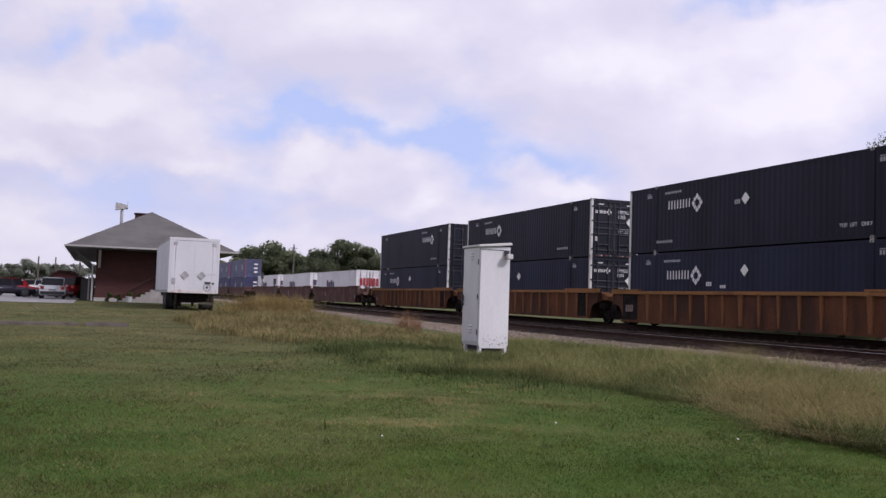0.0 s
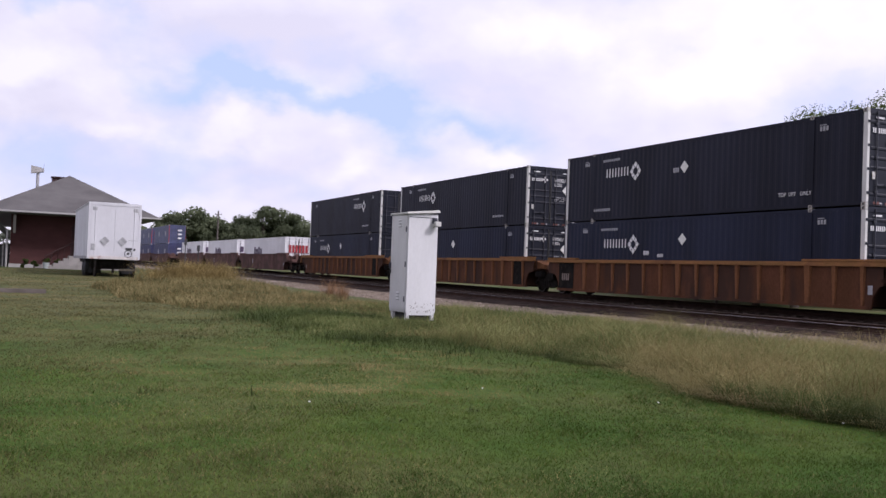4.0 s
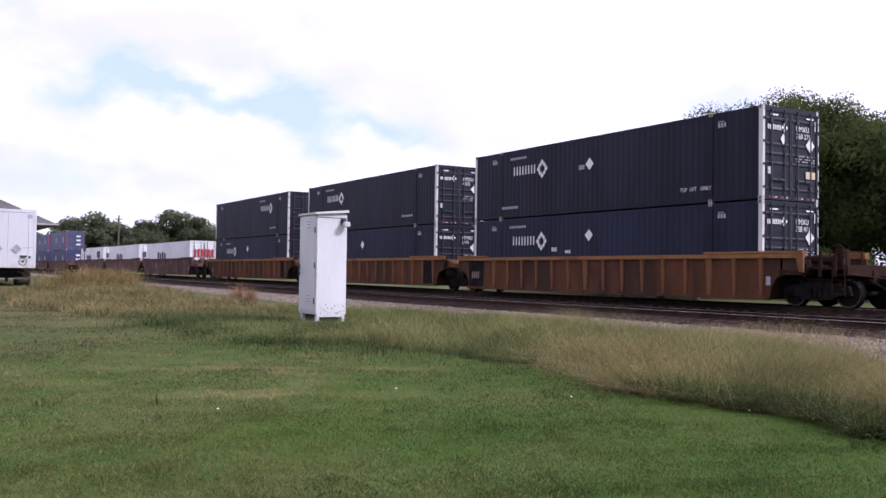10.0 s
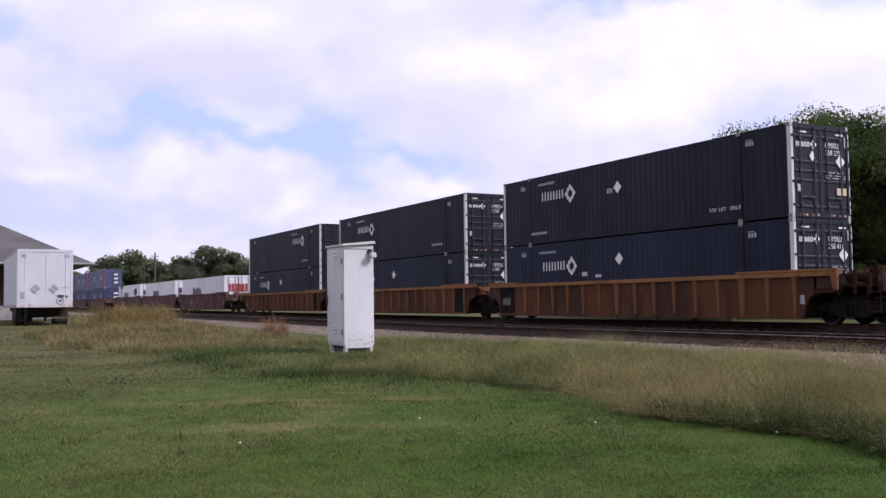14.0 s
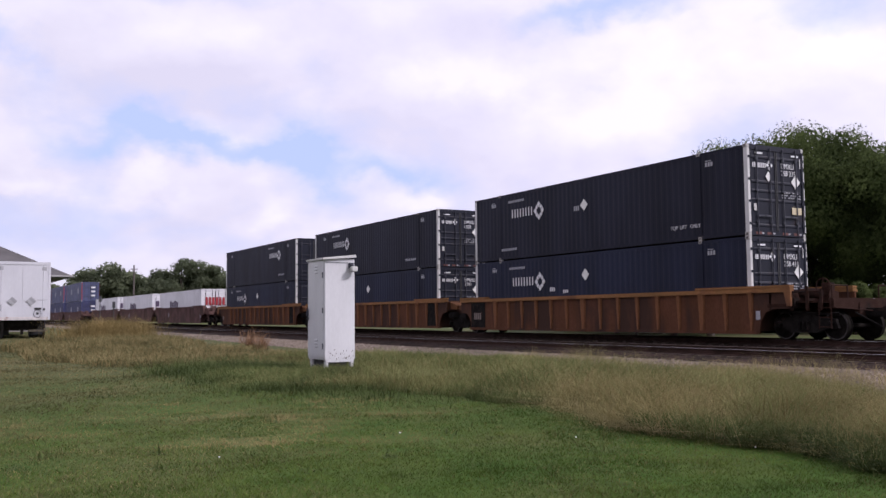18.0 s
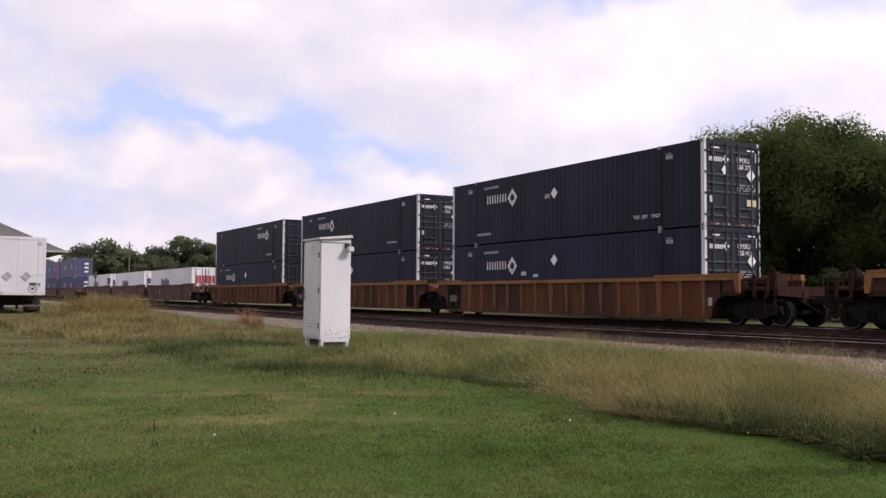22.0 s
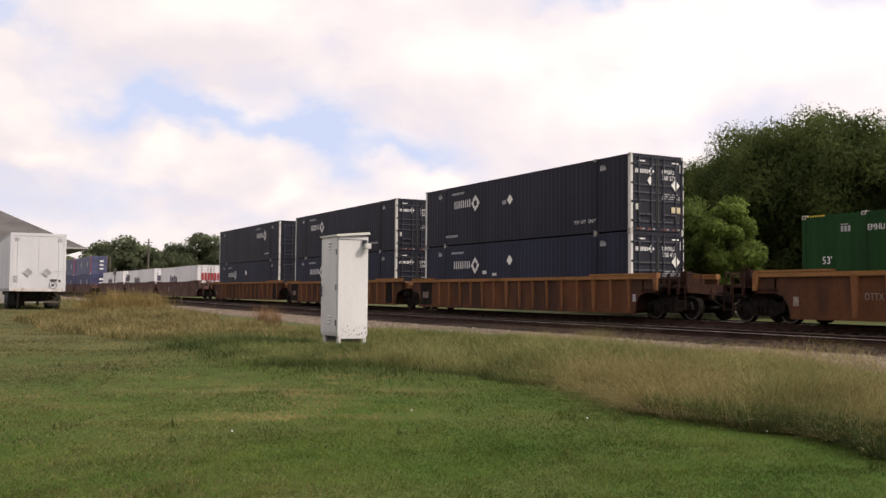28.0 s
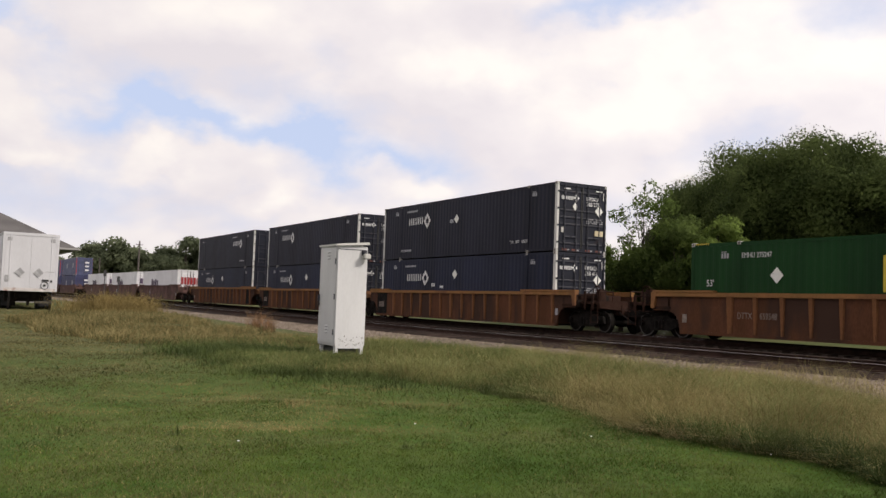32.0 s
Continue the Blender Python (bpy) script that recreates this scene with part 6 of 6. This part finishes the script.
    V, F, tips = blades(rng, rx, ry, np.repeat(size, m) * (0.05 + 0.06 * rng.random(n * m)), np.repeat(size, m) * 0.016, 2.2, 0.8)
    tagged(new("lawn_rosettes", big_mesh("lawn_rosettes", V, F, M["weed_dark"])), "broad-leaved weeds scattered in the lawn", "weeds", kind="stuff")
    # single red-brown weeds at the edge of the stones
    for wx, wy, hh in ((-31.5, 10.25, 1.0), (-31.2, 10.6, 0.75)):
        n = 170
        px, py = wx + 0.08 * rng.normal(size=n), wy + 0.11 * rng.normal(size=n)
        V, F, tips = blades(rng, px, py, hh * (0.4 + 0.6 * rng.random(n)), np.full(n, 0.012), 0.7)
        tagged(new("dry_weed", big_mesh("dry_weed", V, F, M["rust_weed"])), "single red-brown dry weed beside the stones", "weed", "dry weeds by the stones")


    # loose tufts of tall grass among the stones before the rails
    n, m = 4200, 44
    k = rng.integers(0, m, n)
    tx, ty = -21.0 + 15.5 * rng.random(m), 12.9 + 3.2 * rng.random(m)
    ty = np.minimum(ty, np.interp(tx, [-13, -9], [16.1, 13.6]))
    big = 0.45 + 0.75 * rng.random(m) ** 1.5
    V, F, tips = blades(rng, tx[k] + 0.38 * rng.normal(size=n), ty[k] + 0.24 * rng.normal(size=n), big[k] * (0.22 + 0.45 * rng.random(n) ** 1.6), np.full(n, 0.006), 0.8)
    tagged(new("tall_tufts", big_mesh("tall_tufts", V, F, M["seed"])), "tall feathery tufts before the rails", "weeds", kind="stuff")
    for x, y in ((-9.1, 4.69), (-7.74, 6.03), (-6.45, 7.22), (-8.37, 2.49)):
        p = thing("paper_scrap", pose(x, y, float(ground_z(x, y)) + 0.045, 20, 10, 40), "small white scrap of paper in the grass", "litter", "scraps in the grass")
        part("scrap", box(-0.009, -0.007, 0, 0.009, 0.007, 0.004), M["mark"], p)


build_lawn()
build_weeds()

# ---- car park and its cars ----


M["timber"] = material("bleached_timber", (0.125, 0.105, 0.092), 0.9, 0, 0.25, 2, 14, 0.3)


def build_car_park():
    zz = lambda x: float(np.interp(x, RISE_X, RISE_Z)) + 0.03
    xs = list(range(-140, -57, 3)) + [-57.5]
    V, F = extrude_x([(-60, 0.0), (-1.2, 0.0)], xs, zz)
    tagged(new("car_park", sheet_mesh("car_park", V, F, M["asphalt"])), "pale worn asphalt car park beside the depot", "car park", kind="structure")
    k = thing("timber_kerb", pose(-30.4, -0.9, float(ground_z(-30.4, -0.9))), "row of weathered timbers lying in the grass", "kerb")
    for i, (a, b) in enumerate(((-8.6, -5.0), (-4.9, -1.9), (-1.8, 0.4), (0.55, 1.85))):
        part("timber", box(-0.10, a, -0.05, 0.10, b, 0.11 + 0.02 * math.sin(i * 3), 0.02), M["timber"], k, at=pose(-0.12 * i + 0.2, 0, 0, 0, 0, 2.0))


def car(name, label, at, paint, length=4.5, width=1.8, height=1.5, estate=True, group="cars by the depot"):
    """A car: lofted lower body, glazed cabin, four wheels. It looks along +x."""
    c = thing(name, at, label, "car", group)
    L, h = length, height
    deck = 0.56 * h
    prof = [(-L / 2, 0.32), (-L / 2 - 0.02, 0.55), (-L / 2 + 0.04, deck + 0.06), (-L * 0.28 if not estate else -L * 0.47, deck + 0.12), (L * 0.18, deck + 0.06), (L * 0.42, deck - 0.08), (L / 2, deck - 0.22), (L / 2, 0.34), (L * 0.42, 0.22), (-L * 0.42, 0.22)]
    bm = prism(prof, "y", -width / 2, width / 2)
    bmesh.ops.bevel(bm, geom=bm.edges[:], offset=0.06, segments=2, affect="EDGES", clamp_overlap=True)
    part("body", bm, paint, c, smooth=True)
    back = -L * 0.46 if estate else -L * 0.30
    cab = [(back, deck + 0.04), (back + 0.22, h - 0.04), (back + 0.4, h), (L * 0.04, h), (L * 0.20, deck + 0.04)]
    part("window_glass", prism(cab, "y", -width / 2 + 0.14, width / 2 - 0.14), M["glass"], c)
    part("roof", box(back + 0.26, -width / 2 + 0.17, h - 0.02, L * 0.05, width / 2 - 0.17, h + 0.035, 0.03), paint, c)
    for sgn in (-1, 1):
        for a, b in ((back + 0.1, back + 0.28), (-L * 0.12, -L * 0.09), (L * 0.10, L * 0.20)):
            part("pillar", prism([(a, deck + 0.05), (b, deck + 0.05), (0.5 * (a + b) + (0.12 if a < -0.5 else -0.22), h - 0.01), (0.5 * (a + b) + (0.05 if a < -0.5 else -0.28), h - 0.01)], "y", sgn * (width / 2 - 0.15), sgn * (width / 2 - 0.12)), paint, c)
        part("tail_light", box(-L / 2 - 0.03, sgn * (width / 2 - 0.28), deck - 0.16, -L / 2 + 0.05, sgn * (width / 2 - 0.06), deck + 0.06, 0.02), M["lamp_red"], c)
        part("headlight", box(L / 2 - 0.06, sgn * (width / 2 - 0.36), deck - 0.26, L / 2 + 0.015, sgn * (width / 2 - 0.08), deck - 0.12, 0.02), M["lamp_clear"], c)
        part("mirror", box(L * 0.14, sgn * (width / 2 - 0.02), deck + 0.06, L * 0.18, sgn * (width / 2 + 0.16), deck + 0.2, 0.02), paint, c)
        for x in (-L * 0.30, L * 0.31):
            w = part("wheel", wheel_bm(0.33, 0.21), M["tyre"], c)
            w.matrix_basis = pose(x, sgn * (width / 2 - 0.1), 0.33)
            part("rim", cyl((0, -0.11 * 1, 0), (0, 0.115, 0), 0.2, n=14), M["rod"], w)
    part("bumper", box(-L / 2 - 0.06, -width / 2 + 0.05, 0.3, -L / 2 + 0.05, width / 2 - 0.05, 0.5, 0.03), M["dark_gap"] if estate else paint, c)
    part("plate_bar", box(-L / 2 - 0.07, -0.22, 0.55, -L / 2 - 0.03, 0.22, 0.66), M["dull"], c)
    return c


def gz(x, y=-4):
    return float(np.interp(x, RISE_X, RISE_Z)) + 0.03


def build_cars():
    car("white_suv", "white compact estate car parked with its tail to the lawn", pose(-69.7, -2.80, gz(-69.7), 0, 0, 181), M["car_white"], 4.2, 1.62, 1.42)
    car("dark_sedan", "dark purple-black saloon car parked by the lawn", pose(-75.5, -6.5, gz(-75.5), 0, 0, 108), M["car_dark"], 4.5, 1.75, 1.28, False)
    car("red_sedan", "dark red saloon car behind the dark one", pose(-79.5, -6.0, gz(-79.5), 0, 0, 112), M["car_red"], 4.5, 1.8, 1.36, False)
    car("red_van", "dark red people carrier behind the white car", pose(-79.5, -1.6, gz(-79.5), 0, 0, 160), M["car_red"], 4.6, 1.8, 1.62)
    for k, (x, y, p) in enumerate(((-112, -8.2, "car_white"), (-114, -11.2, "car_white"), (-120, -6.4, "trim"), (-122, -13.5, "car_dark"), (-118, -9.8, "car_red"))):
        car("far_car", "pale car far across the car park", pose(x, y, gz(x), 0, 0, 80 + 9 * k), M[p], 4.4, 1.75, 1.45, k % 2 == 0, "far cars")
    s = thing("red_shed", pose(-88, -2.6, gz(-88)), "small dark red shed with a rounded leafy top", "shed")
    pts = [(-1.35, 0), (1.35, 0), (1.35, 1.55), (1.0, 1.95), (0.45, 2.15), (-0.45, 2.15), (-1.0, 1.95), (-1.35, 1.55)]
    part("shed_body", prism(pts, "x", -2.0, 0), M["brick"], s)
    part("shed_roof", prism([(a * 1.04, b + 0.02) for a, b in pts[2:]] + [(-1.42, 1.66), (-1.0, 2.1), (-0.45, 2.3), (0.45, 2.3), (1.0, 2.1), (1.42, 1.66)][::1], "x", -2.1, 0.1), M["brick_dark"], s)
    part("shed_door", box(0.004, -0.6, 0, 0.05, 0.6, 1.5), M["brick_dark"], s)
    b = thing("dark_bin", pose(-68.2, -0.55, gz(-68)), "tall dark waste bin beside the depot wall", "bin")
    part("bin_body", box(-0.4, -0.45, 0, 0.4, 0.45, 1.35, 0.04), M["dark_gap"], b)
    part("bin_lid", box(-0.44, -0.49, 1.36, 0.44, 0.49, 1.44, 0.03), M["dark_gap"], b)


build_car_park()
build_cars()

# ---- poles beyond the depot ----


def utility_pole(x, y, h, arm=True, r=0.11, mat="pole", lab="weathered wooden utility pole with a short cross arm"):
    z = 0.3 + 0.0015 * math.hypot(x, y)
    p = thing("utility_pole", pose(x, y, z), lab, "pole", "poles beyond the depot")
    part("pole", cyl((0, 0, -0.3), (0, 0, h), r * 1.2, r, n=10), M[mat], p)
    if arm:
        part("cross_arm", box(-0.05, -0.55, h - 0.65, 0.05, 0.55, h - 0.54), M[mat], p)
        for y0 in (-0.48, 0.48):
            part("insulator", cyl((0, y0, h - 0.54), (0, y0, h - 0.40), 0.04, n=8), M["dull"], p)
    return p


def build_poles():
    for az, dist, el, arm in ((78.72, 150, 3.12, True), (80.85, 190, 2.0, False), (92.2, 170, 1.75, False), (93.1, 150, 1.75, False), (90.9, 150, 1.55, False)):
        x, y = on_ray(az, dist)
        utility_pole(x, y, 0.87 + dist * math.tan(radians(el)) - 0.3 - 0.0015 * dist, arm)
    for az, dist, el in ((83.0 - 2.45, 118, 1.32), (83.0 - 3.2, 112, 1.0)):
        x, y = on_ray(az, dist)
        m = thing("signal_mast", pose(x, y, 0.3), "thin grey signal mast beside the line", "mast", "masts by the line")
        h = 0.87 + dist * math.tan(radians(el)) - 0.3
        part("mast", cyl((0, 0, 0), (0, 0, h), 0.06, 0.05, n=8), M["dark_gap"], m)
        part("mast_head", box(-0.12, -0.15, h - 0.7, 0.12, 0.15, h, 0.02), M["dark_gap"], m)


build_poles()

# ---- movement ----
RUN = [(0, -20.28), (0.5, -20.13), (1, -19.99), (1.5, -19.86), (2, -19.72), (2.5, -19.59), (3, -19.47), (3.5, -19.39), (4.5, -19.33), (5.5, -19.325),
       (14.5, -19.325), (15.5, -19.35), (16, -19.44), (16.5, -19.61), (17, -19.80), (17.5, -19.99), (18, -20.18), (18.5, -20.36), (19, -20.54), (20, -20.93),
       (21, -21.38), (22, -21.91), (23, -22.50), (24, -23.15), (25, -23.87), (26, -24.66), (27, -25.51), (28, -26.46), (29, -27.44), (30, -28.49), (31, -29.60), (32, -30.78)]


def along(t):
    return float(np.interp(t, [r[0] for r in RUN], [r[1] for r in RUN]))


def motions():
    for ob, x, z in TRAIN:
        walk(ob, [(t, pose(x + s, YC, z)) for t, s in RUN])
    fine = [0.5 * k for k in range(8)] + [4, 5.5, 14.5] + [15.5 + 0.25 * k for k in range(67)]
    for w, x_ax in WHEELS:
        walk(w, [(t, pose(x_ax, 0, 0.42, 0, math.degrees((along(t) - along(0)) / 0.42), 0)) for t in fine])


motions()
